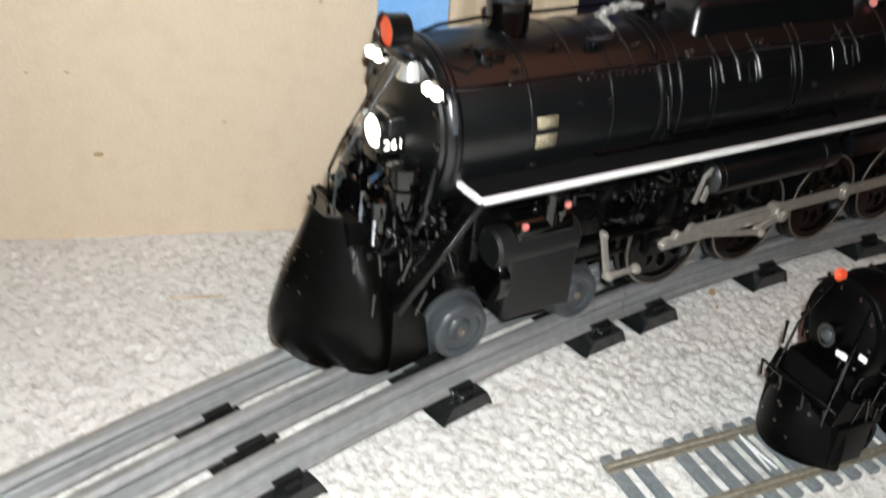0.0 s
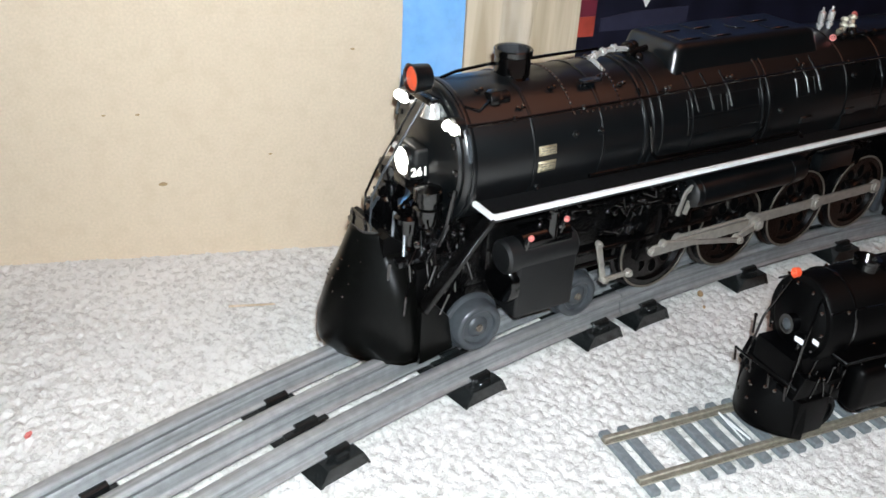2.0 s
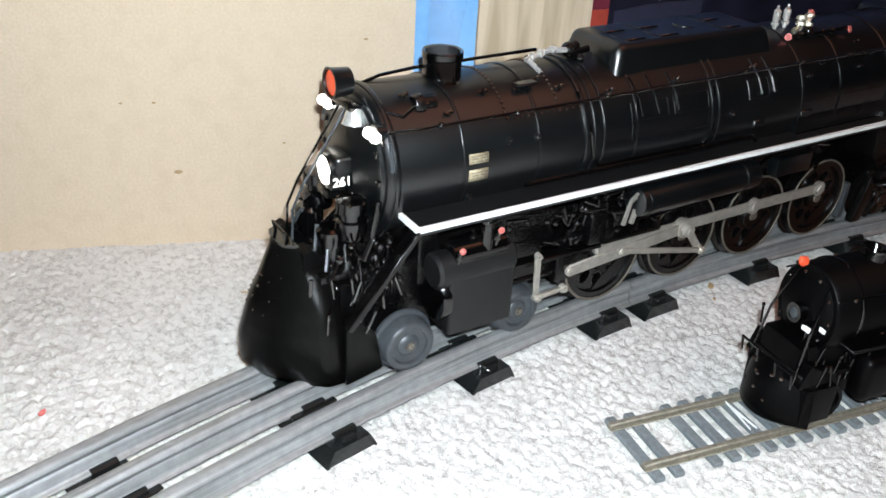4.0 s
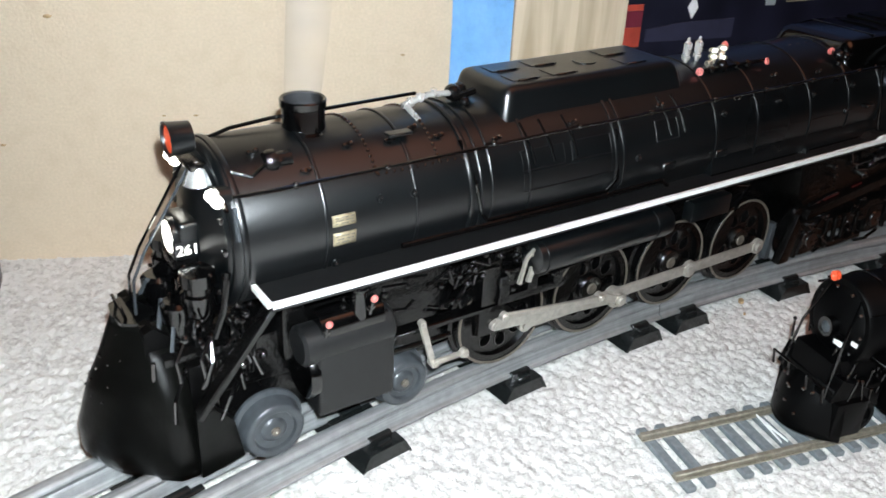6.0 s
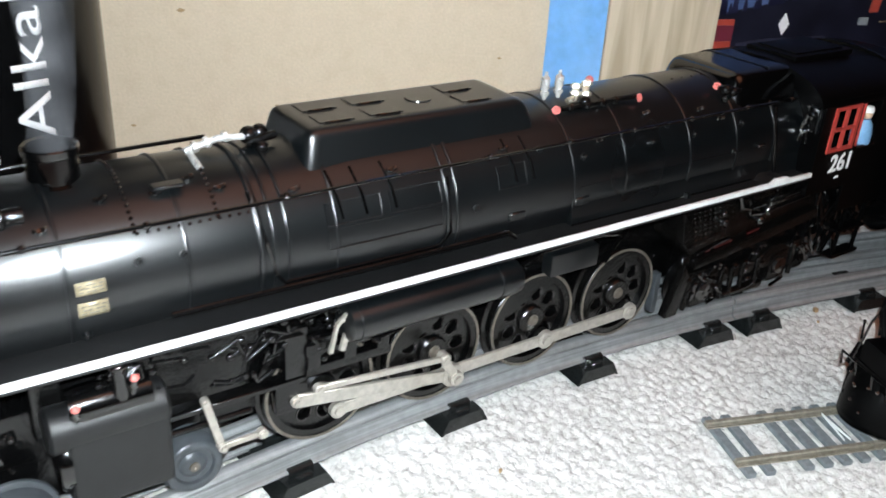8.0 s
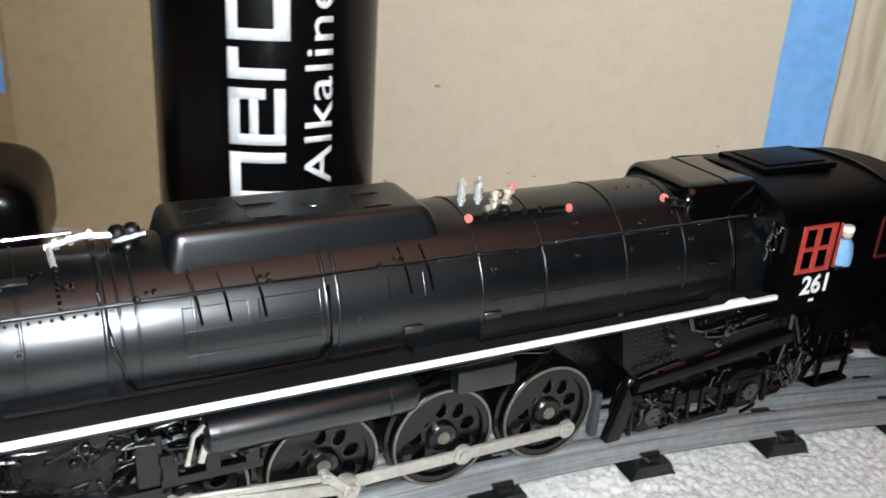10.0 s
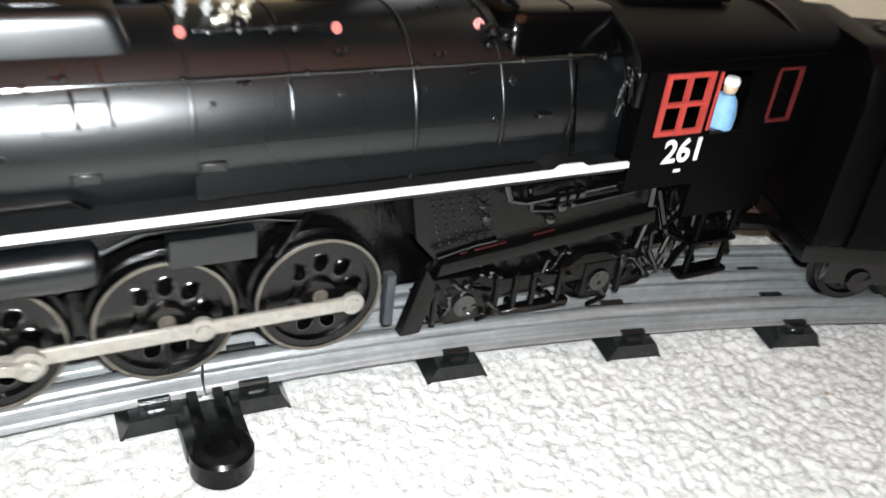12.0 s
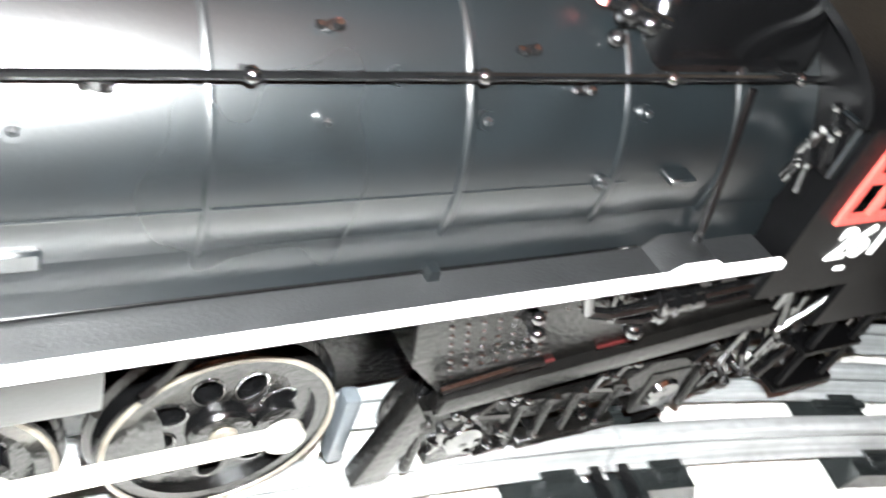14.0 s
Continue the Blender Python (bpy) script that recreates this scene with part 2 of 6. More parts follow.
SMOKE = smoke_material("thin_grey_smoke", (0.42, 0.43, 0.46, 1), 0.10, 55)
TIN = tin_material()
KRAFT = mat("brown_kraft_cardboard", (0.47, 0.345, 0.20), 0.75, 0.0, 900, 0.06, 0.25, 700, stains=(0.41, 0.29, 0.155), stain_amount=0.5)
CARDBOARD, PINE, CARPET = cardboard_material(), wood_material(), carpet_material()


# ---- mesh helpers ----
def part(name, bm, material, parent, label="", smooth=True):
    me = bpy.data.meshes.new(name)
    bm.normal_update()
    if smooth:
        for f in bm.faces:
            f.smooth = True
    bm.to_mesh(me)
    bm.free()
    for m in (material if isinstance(material, (list, tuple)) else [material]):
        me.materials.append(m)
    if smooth:
        me.set_sharp_from_angle(angle=radians(38))
    ob = new(name, me)
    if parent:
        ob.parent = parent
    if label:
        ob["label"] = label
    return ob


def empty(name, label, category, group="", kind=""):
    return tagged(new(name), label, category, group, kind)


def again(ob, m, parent):
    """Another object on the same mesh."""
    o = new(ob.name.split(".")[0], ob.data)
    o.parent = parent
    o.matrix_basis = m
    if "label" in ob:
        o["label"] = ob["label"]
    return o


def box(bm, x0, x1, y0, y1, z0, z1, bevel=0.0, segments=2):
    r = bmesh.ops.create_cube(bm, size=1.0)
    vs = r["verts"]
    for v in vs:
        v.co = Vector((x0 + (v.co.x + 0.5) * (x1 - x0), y0 + (v.co.y + 0.5) * (y1 - y0), z0 + (v.co.z + 0.5) * (z1 - z0)))
    if bevel:
        es = {e for v in vs for e in v.link_edges}
        bmesh.ops.bevel(bm, geom=list(es), offset=bevel, segments=segments, affect="EDGES", profile=0.6)
    return bm


def cyl(bm, a, b, r0, r1=None, n=20, caps=True):
    a, b = Vector(a), Vector(b)
    r1 = r0 if r1 is None else r1
    q = (b - a).to_track_quat("Z", "Y")
    ring = []
    for c, r in ((a, r0), (b, r1)):
        ring.append([bm.verts.new(c + q @ Vector((r * math.cos(2 * math.pi * k / n), r * math.sin(2 * math.pi * k / n), 0))) for k in range(n)])
    for k in range(n):
        bm.faces.new((ring[0][k], ring[0][(k + 1) % n], ring[1][(k + 1) % n], ring[1][k]))
    if caps:
        bm.faces.new(list(reversed(ring[0])))
        bm.faces.new(ring[1])
    return bm


def lathe(bm, profile, origin=(0, 0, 0), axis=(1, 0, 0), n=48, ring=False):
    """profile: pairs (along the axis, radius)."""
    o = Vector(origin)
    q = Vector(axis).to_track_quat("Z", "Y")
    rings = []
    for d, r in profile:
        rings.append([bm.verts.new(o + q @ Vector((r * math.cos(2 * math.pi * k / n), r * math.sin(2 * math.pi * k / n), d))) for k in range(n)])
    for u, w in zip(rings, rings[1:]):
        for k in range(n):
            bm.faces.new((u[k], u[(k + 1) % n], w[(k + 1) % n], w[k]))
    if ring:
        for k in range(n):
            bm.faces.new((rings[-1][k], rings[-1][(k + 1) % n], rings[0][(k + 1) % n], rings[0][k]))
        return bm
    if profile[0][1] > 1e-6:
        bm.faces.new(list(reversed(rings[0])))
    if profile[-1][1] > 1e-6:
        bm.faces.new(rings[-1])
    return bm


def pipe(bm, pts, r, n=8):
    for a, b in zip(pts, pts[1:]):
        cyl(bm, a, b, r, r, n)
    for p in pts[1:-1]:
        bmesh.ops.create_icosphere(bm, subdivisions=1, radius=r * 1.02, matrix=Matrix.Translation(p))
    return bm


def ball(bm, p, r, sub=2, squeeze=(1, 1, 1)):
    bmesh.ops.create_icosphere(bm, subdivisions=sub, radius=r, matrix=Matrix.Translation(p) @ Matrix.Diagonal((*squeeze, 1)))
    return bm


def prism(bm, outline, y0, y1, axis="y", bevel=0.0):
    """A flat outline of (x, z) pairs, thick from y0 to y1."""
    def at(p, y):
        return {"y": (p[0], y, p[1]), "x": (y, p[0], p[1]), "z": (p[0], p[1], y)}[axis]
    a = [bm.verts.new(at(p, y0)) for p in outline]
    b = [bm.verts.new(at(p, y1)) for p in outline]
    n = len(outline)
    fs = [bm.faces.new(a), bm.faces.new(list(reversed(b)))]
    for k in range(n):
        fs.append(bm.faces.new((a[(k + 1) % n], a[k], b[k], b[(k + 1) % n])))
    bmesh.ops.recalc_face_normals(bm, faces=fs)
    if bevel:
        es = {e for f in fs for e in f.edges}
        bmesh.ops.bevel(bm, geom=list(es), offset=bevel, segments=2, affect="EDGES", profile=0.6)
    return bm


def B():
    return bmesh.new()


def lettering(name, text, size, depth, m, material, parent, bold=0.0, shear=0.0):
    cu = bpy.data.curves.new(name, "FONT")
    cu.body, cu.size, cu.extrude, cu.align_x, cu.align_y, cu.offset, cu.shear = text, size, depth, "CENTER", "CENTER", bold, shear
    tmp = bpy.data.objects.new(name + "_outline", cu)
    scene.collection.objects.link(tmp)
    me = bpy.data.meshes.new_from_object(tmp.evaluated_get(bpy.context.evaluated_depsgraph_get()))
    bpy.data.objects.remove(tmp)
    me.materials.clear()
    me.materials.append(material)
    ob = new(name, me)
    ob.parent = parent
    ob.matrix_basis = m
    return ob


def on_arc(s, y=0.0, z=0.0):
    a = s / R
    return Vector(((R + y) * math.sin(a), -R + (R + y) * math.cos(a), z))


def arc_pose(s, ahead=0.0, z=0.0):
    """The pose at arc s, its x along the track to the rear; ahead: metres from there along the tangent."""
    a = s / R
    p = on_arc(s)
    return pose(p.x + ahead * math.cos(a), p.y - ahead * math.sin(a), z, 0, 0, -math.degrees(a))


# ---- carpet and backdrop panels ----
def carpet():
    far = B()
    far.faces.new([far.verts.new(p) for p in ((-0.9, -0.9, -0.006), (1.0, -0.9, -0.006), (1.0, 0.7, -0.006), (-0.9, 0.7, -0.006))])
    tagged(part("ground", far, CARPET, None), "short-pile carpet running on under everything", "carpet", kind="structure")
    # looped pile: a relief of rounded tufts
    x0, x1, y0, y1, step = -0.36, 0.54, -0.24, 0.34, 0.00082
    nx, ny = int((x1 - x0) / step), int((y1 - y0) / step)
    rng = np.random.default_rng(4)
    gx, gy = np.meshgrid(np.arange(nx) * step, np.arange(ny) * step, indexing="ij")
    gx = gx + rng.uniform(-0.3, 0.3, gx.shape) * step
    gy = gy + rng.uniform(-0.3, 0.3, gy.shape) * step
    z = np.full(gx.shape, -0.0037)
    for cell, wide, high, lean in ((0.0027, 0.0022, 0.0025, 0.15), (0.0019, 0.0015, 0.0023, 0.25)):
        cx, cy = int((x1 - x0) / cell) + 3, int((y1 - y0) / cell) + 3
        jx, jy = rng.uniform(0.0, 1.0, (cx, cy)), rng.uniform(0.0, 1.0, (cx, cy))
        hh = rng.uniform(0.45, 1.0, (cx, cy))
        turn = rng.uniform(0.0, math.pi, (cx, cy))
        ix, iy = (gx / cell).astype(int).clip(1, cx - 2), (gy / cell).astype(int).clip(1, cy - 2)
        best = np.zeros(gx.shape)
        for dx in (-1, 0, 1):
            for dy in (-1, 0, 1):
                a, b = ix + dx, iy + dy
                px, py = gx - (a + jx[a, b]) * cell, gy - (b + jy[a, b]) * cell
                c, s = np.cos(turn[a, b]), np.sin(turn[a, b])
                d2 = (((c * px + s * py) * (1 - lean)) ** 2 + ((c * py - s * px) * (1 + lean)) ** 2) / (wide * (0.7 + 0.4 * hh[a, b])) ** 2
                best = np.maximum(best, hh[a, b] * np.sqrt(np.clip(1 - d2, 0, 1)))
        z = np.maximum(z, -0.0037 + high * 1.2 * best)
    z = z + 0.00014 * rng.normal(size=gx.shape)
    verts = np.stack([gx + x0, gy + y0, z], -1).reshape(-1, 3)
    i = (np.arange(nx - 1)[:, None] * ny + np.arange(ny - 1)[None, :]).reshape(-1)
    faces = np.stack([i, i + ny, i + ny + 1, i + 1], -1)
    me = bpy.data.meshes.new("carpet_pile")
    me.from_pydata(verts.tolist(), [], faces.tolist())
    me.materials.append(CARPET)
    me.polygons.foreach_set("use_smooth", np.ones(len(me.polygons), dtype=bool))
    tagged(new("carpet_pile", me), "speckled off-white looped carpet under the tracks", "carpet", kind="stuff")


WALL = Matrix.Translation((0.2308, 0.0624, 0)) @ Matrix.Rotation(math.atan2(-0.6111, 0.7915), 4, "Z")


def panels():
    # local x runs along the panel, local y away from the tracks
    bm = box(B(), -0.400, -0.2285, 0.0, 0.006, -0.002, 0.62, 0.0008)
    ob = part("wall_cardboard_brown", bm, KRAFT, None)
    ob.matrix_basis = WALL
    tagged(ob, "browner cardboard sheet standing upright beside the pale one", "cardboard sheet", kind="structure")
    bm = box(B(), -0.228, 0.0270, 0.0, 0.006, -0.002, 0.62, 0.0008)
    ob = part("wall_cardboard", bm, CARDBOARD, None)
    ob.matrix_basis = WALL
    tagged(ob, "plain tan cardboard sheet standing upright on the carpet", "cardboard sheet", kind="structure")
    spots = ((-0.245, 0.085, 0.0012), (-0.238, 0.0845, 0.0009), (-0.10, 0.033, 0.0014), (-0.12, 0.064, 0.0006), (-0.185, 0.052, 0.0009), (-0.055, 0.045, 0.0006), (-0.107, 0.064, 0.0007), (-0.02, 0.09, 0.0007), (-0.16, 0.105, 0.0013))
    for sx, sz, r in spots:
        fl = ball(B(), (0, 0, 0), r, 1, (1.5, 0.35, 0.7))
        f = part("fleck", fl, PLY, ob)
        f.matrix_basis = pose(sx, -0.0001, sz)
    # wooden post at the cardboard's end, with tape over the seam
    bm = box(B(), 0.0272, 0.0775, -0.0005, 0.022, -0.002, 0.62, 0.0012)
    ob = part("wooden_post", bm, PINE, None)
    ob.matrix_basis = WALL
    tagged(ob, "pale knotty pine board standing upright beside the cardboard", "wooden board", kind="structure")
    bm = B()
    n = 24
    left, right = [], []
    for k in range(n + 1):
        z = 0.004 + k * 0.61 / n
        w = 0.0004 * math.sin(k * 2.3) + 0.0003 * math.sin(k * 5.1)
        left.append((0.0 + w, z))
        right.append((0.0262 + w * 0.7, z))
    prism(bm, left + right[::-1], -0.0014, -0.0006)
    ob = part("tape_strip", bm, BLUETAPE, None)
    ob.matrix_basis = WALL
    tagged(ob, "strip of blue painter's tape stuck over the cardboard's edge", "tape")
    # plywood beyond the cardboard, with its own tape
    bm = box(B(), -0.90, -0.4005, 0.0, 0.012, -0.002, 0.62, 0.001)
    ob = part("wall_plywood", bm, PLY, None)
    ob.matrix_basis = WALL
    tagged(ob, "brown plywood sheet behind the layout", "plywood sheet", kind="structure")
    bm = box(B(), -0.62, -0.4030, -0.0010, -0.0002, 0.076, 0.13, 0.0002)
    ob = part("tape_patch", bm, BLUETAPE, None)
    ob.matrix_basis = WALL
    tagged(ob, "wide patch of blue painter's tape on the plywood", "tape")


def carton():
    top = empty("printed_carton", "dark navy printed carton with red stripes standing behind the train", "carton")
    top.matrix_basis = Matrix.Translation((0.3060, 0.0330, 0)) @ Matrix.Rotation(math.atan2(-0.43, 0.90), 4, "Z")
    part("body", box(B(), 0.0, 0.42, 0.0, 0.12, 0.0, 0.46, 0.001), CARTON, top)
    stripes = ((0.087, 0.0963, CARTONRED), (0.0963, 0.104, CARTONMAROON), (0.104, 0.1068, CARTONRED))
    for z0, z1, m in stripes:
        part("stripe", box(B(), 0.001, 0.0185, -0.0006, 0.0004, z0 + 0.0001, z1), m, top)
    # printed scene: dusk sky over the dark shape of a train
    sky = [(0.001, 0.1080), (0.0218, 0.1119), (0.0380, 0.1148), (0.0532, 0.1178), (0.0560, 0.1196), (0.0806, 0.1219), (0.0860, 0.1242), (0.1000, 0.1258), (0.1190, 0.1262), (0.1375, 0.1256), (0.1610, 0.1284), (0.1640, 0.1330), (0.1900, 0.1350), (0.2400, 0.1360), (0.4100, 0.1380), (0.4100, 0.3000), (0.001, 0.3000)]
    part("printed_sky", prism(B(), sky, -0.0006, 0.0003), CARTONSKY, top, "printed hazy blue dusk sky")
    rng = random.Random(17)
    bm = B()
    for k in range(46):
        x = rng.uniform(0.004, 0.100)
        z = float(np.interp(x, (0.0, 0.0532, 0.0806, 0.1375), (0.108, 0.1175, 0.1217, 0.126)))
        h = rng.uniform(0.002, 0.012)
        prism(bm, [(x - 0.0012, z - 0.001), (x + 0.0012, z - 0.001), (x + 0.0002, z + h), (x - 0.0002, z + h)], -0.0009, 0.0002)
    tagged(part("printed_treeline", bm, CARTONBLUE, top, "printed dark bare trees"), kind="stuff")
    part("printed_flank", prism(B(), [(0.0218, 0.0890), (0.0718, 0.0890), (0.0718, 0.0985), (0.0400, 0.0975), (0.0218, 0.0950)], -0.0006, 0.0003), CARTONGREY, top)
    part("printed_flank", prism(B(), [(0.1100, 0.1065), (0.1850, 0.1095), (0.1850, 0.1165), (0.1400, 0.1190), (0.1180, 0.1160)], -0.0006, 0.0003), CARTONBLUE, top)
    part("printed_window", prism(B(), [(0.0943, 0.1102), (0.0992, 0.1104), (0.1002, 0.1198), (0.0953, 0.1194)], -0.0008, 0.0003), CARTONRED, top)
    part("printed_mark", box(B(), 0.0894, 0.0948, -0.0008, 0.0003, 0.1040, 0.1076), GREYPANEL, top)
    part("printed_line", prism(B(), [(0.1022, 0.1053), (0.2100, 0.1087), (0.2100, 0.1091), (0.1022, 0.1057)], -0.0009, 0.0003), PLATE, top)
    part("print_bar", box(B(), 0.2390, 0.2480, -0.0008, 0.0003, 0.1120, 0.1150), GREYPANEL, top)
    d = prism(B(), [(0.0435, 0.1045), (0.0463, 0.1098), (0.0491, 0.1045), (0.0463, 0.0992)], -0.0008, 0.0002)
    part("diamond", d, LETTER, top, "small pale printed diamond")


def battery_tube():
    top = empty("battery_container", "tall black cylinder printed like a battery with white lettering", "container")
    top.matrix_basis = pose(0.0165, 0.1575, 0.0, 0, 0, -16.0)
    r = 0.0485
    prof = [(0.0, 0.030), (0.001, 0.040), (0.006, 0.0455), (0.014, r), (0.30, r), (0.306, 0.046), (0.31, 0.03)]
    part("body", lathe(B(), prof, axis=(0, 0, 1), n=72), PLASTIC, top)

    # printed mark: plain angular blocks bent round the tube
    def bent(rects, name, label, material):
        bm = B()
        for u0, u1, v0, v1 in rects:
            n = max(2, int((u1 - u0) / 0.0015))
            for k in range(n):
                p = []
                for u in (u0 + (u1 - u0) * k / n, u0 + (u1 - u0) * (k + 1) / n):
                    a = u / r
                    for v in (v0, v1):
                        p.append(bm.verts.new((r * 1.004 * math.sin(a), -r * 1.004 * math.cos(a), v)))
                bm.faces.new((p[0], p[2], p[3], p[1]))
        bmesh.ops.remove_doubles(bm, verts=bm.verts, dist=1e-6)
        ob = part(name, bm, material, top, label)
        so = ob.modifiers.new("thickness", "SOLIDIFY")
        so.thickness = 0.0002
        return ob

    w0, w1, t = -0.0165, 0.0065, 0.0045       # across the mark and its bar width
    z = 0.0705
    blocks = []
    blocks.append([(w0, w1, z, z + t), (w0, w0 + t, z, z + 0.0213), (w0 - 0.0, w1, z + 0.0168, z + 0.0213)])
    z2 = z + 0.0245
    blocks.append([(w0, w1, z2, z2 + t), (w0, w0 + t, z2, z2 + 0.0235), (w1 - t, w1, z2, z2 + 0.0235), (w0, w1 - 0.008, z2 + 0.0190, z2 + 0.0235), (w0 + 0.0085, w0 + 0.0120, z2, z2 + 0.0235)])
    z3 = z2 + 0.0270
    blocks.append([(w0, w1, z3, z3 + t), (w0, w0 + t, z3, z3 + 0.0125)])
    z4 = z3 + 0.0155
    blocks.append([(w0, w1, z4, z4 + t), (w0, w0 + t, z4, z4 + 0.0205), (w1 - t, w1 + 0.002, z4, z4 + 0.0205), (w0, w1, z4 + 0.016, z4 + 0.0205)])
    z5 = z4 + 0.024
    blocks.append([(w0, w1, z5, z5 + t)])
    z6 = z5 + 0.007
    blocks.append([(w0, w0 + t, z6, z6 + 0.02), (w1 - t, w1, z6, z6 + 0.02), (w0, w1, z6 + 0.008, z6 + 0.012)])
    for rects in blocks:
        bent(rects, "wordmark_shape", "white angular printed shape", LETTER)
    # smaller word beside it
    cu = bpy.data.curves.new("small_word", "FONT")
    cu.body, cu.size, cu.offset, cu.space_character = "Alkaline", 0.0175, 0.00008, 1.06
    tmp = bpy.data.objects.new("small_word_outline", cu)
    scene.collection.objects.link(tmp)
    me = bpy.data.meshes.new_from_object(tmp.evaluated_get(bpy.context.evaluated_depsgraph_get()))
    bpy.data.objects.remove(tmp)
    me.materials.clear()
    me.materials.append(LETTER)
    for v in me.vertices:
        along, up = v.co.x, v.co.y
        a = (0.0265 - up) / r
        v.co = Vector((r * 1.016 * math.sin(a), -r * 1.016 * math.cos(a), 0.0772 + along * 1.40))
    ob = new("small_word", me)
    ob.parent = top
    so = ob.modifiers.new("thickness", "SOLIDIFY")
    so.thickness = 0.0002


def transformer():
    top = empty("train_transformer", "glossy black rounded power pack with a grey sloping label", "transformer")
    top.matrix_basis = pose(-0.128, 0.262, 0, 0, 0, -12)
    bm = box(B(), -0.055, 0.054, -0.040, 0.040, 0.0, 0.070, 0.022, 8)
    for v in bm.verts:
        if v.co.z > 0.03:
            v.co.z -= 0.16 * (v.co.x + 0.055)
    part("case", bm, PLASTIC, top)
    bm = box(B(), -0.040, 0.022, -0.022, 0.022, 0.0, 0.0012, 0.0004)
    lab = part("label_plate", bm, GREYPANEL, top, "grey label plate")
    lab.matrix_basis = pose(-0.004, 0, 0.0616, 0, 9.1, 0)


# ---- track ----
D_TIE, GAP = 0.06238, 0.02728
S_C = 0.2411 - 0.0075            # a tie's middle beside a joint
SECTION = 5 * D_TIE + GAP


def rail_profile():
    # half of the section of a rolled tinplate rail: (across, height)
    return [(0.0041, 0.0060), (0.0041, 0.0065), (0.0036, 0.0068), (0.0034, 0.0066), (0.0027, 0.0070), (0.0022, 0.0076), (0.0020, 0.0102), (0.0013, 0.0110), (0.0022, 0.0119), (0.0025, 0.0131), (0.0020, 0.0141), (0.0012, 0.0147), (0.0, 0.0148)]


def rail_mesh(y, s0, s1):
    half = rail_profile()
    prof = [(a, h) for a, h in half] + [(-a, h) for a, h in half[-2::-1]]
    bm = B()
    rings = []
    n = 40
    for k in range(n + 1):
        s = s0 + (s1 - s0) * k / n
        rings.append([bm.verts.new(on_arc(s, y + a, h)) for a, h in prof])
    for u, w in zip(rings, rings[1:]):
        for j in range(len(prof) - 1):
            bm.faces.new((u[j], u[j + 1], w[j + 1], w[j]))
        bm.faces.new((u[-1], u[0], w[0], w[-1]))
    bm.faces.new(rings[0])
    bm.faces.new(list(reversed(rings[-1])))
    bmesh.ops.recalc_face_normals(bm, faces=bm.faces)
    return bm


def tie_mesh():
    bm = B()
    # a pressed channel across the rails, open below, splayed flanges
    out = [(-0.0098, 0.0), (-0.0068, 0.0058), (0.0068, 0.0058), (0.0098, 0.0), (0.0088, 0.0), (0.0060, 0.0048), (-0.0060, 0.0048), (-0.0088, 0.0)]
    prism(bm, out, -0.0258, 0.0258)
    # clips bent up over each rail's foot
    for y in (-0.0165, 0.0, 0.0165):
        for sgn in (-1, 1):
            box(bm, -0.0042, 0.0042, y + sgn * 0.0053 - 0.0006, y + sgn * 0.0053 + 0.0006, 0.0055, 0.0082, 0.0003, 1)
            box(bm, -0.0042, 0.0042, min(y + sgn * 0.0053, y + sgn * 0.0036), max(y + sgn * 0.0053, y + sgn * 0.0036), 0.0075, 0.0084, 0.0002, 1)
    box(bm, -0.0085, 0.0085, -0.0062, 0.0062, 0.0056, 0.0066, 0.0003, 1)
    for sgn in (-1, 1):
        prism(bm, [(-0.0066, 0.0046), (0.0066, 0.0046), (0.0092, 0.0004), (-0.0092, 0.0004)], sgn * 0.0250, sgn * 0.0256)
        box(bm, -0.0026, 0.0026, sgn * 0.0232 - 0.0014, sgn * 0.0232 + 0.0014, 0.0056, 0.0072, 0.0005, 1)
    return bm


def tracks():
    proto = None
    for k in range(-2, 4):
        s1 = S_C + GAP / 2 + k * SECTION
        s0 = s1 - SECTION
        sec = empty("track_section", "curved three-rail tinplate track section with black steel ties", "toy track", "loop of track")
        for y in (-0.0165, 0.0, 0.0165):
            part("rail", rail_mesh(y, s0 + 0.0004, s1 - 0.0004), TIN, sec)
        for j in range(6):
            s = S_C + k * SECTION - j * D_TIE
            m = arc_pose(s)
            if proto is None:
                proto = part("tie", tie_mesh(), TIEMAT, sec, "black pressed steel tie", smooth=False)
                proto.matrix_basis = m
            else:
                again(proto, m, sec)


def lockon():
    top = empty("track_terminal", "black plastic wire terminal clipped to the outer rail", "track terminal")
    s = S_C - 5 * D_TIE - GAP / 2
    top.matrix_basis = arc_pose(s)
    part("base", box(B(), -0.0085, 0.0085, -0.0400, -0.0215, 0.0, 0.0052, 0.0012), TIEMAT, top)
    part("drum", lathe(B(), [(0.0, 0.0082), (0.0065, 0.0082), (0.0075, 0.0072), (0.0075, 0.0045), (0.0060, 0.0040), (0.0060, 0.0)], (0, -0.0425, 0.0), (0, 0, 1), 28), PLASTIC, top)
    part("clip", box(B(), -0.0050, -0.0020, -0.0400, -0.0190, 0.0052, 0.0070, 0.0006), PLASTIC, top, "bent metal spring clip")
    part("clip", box(B(), 0.0020, 0.0050, -0.0400, -0.0190, 0.0052, 0.0070, 0.0006), PLASTIC, top, "bent metal spring clip")


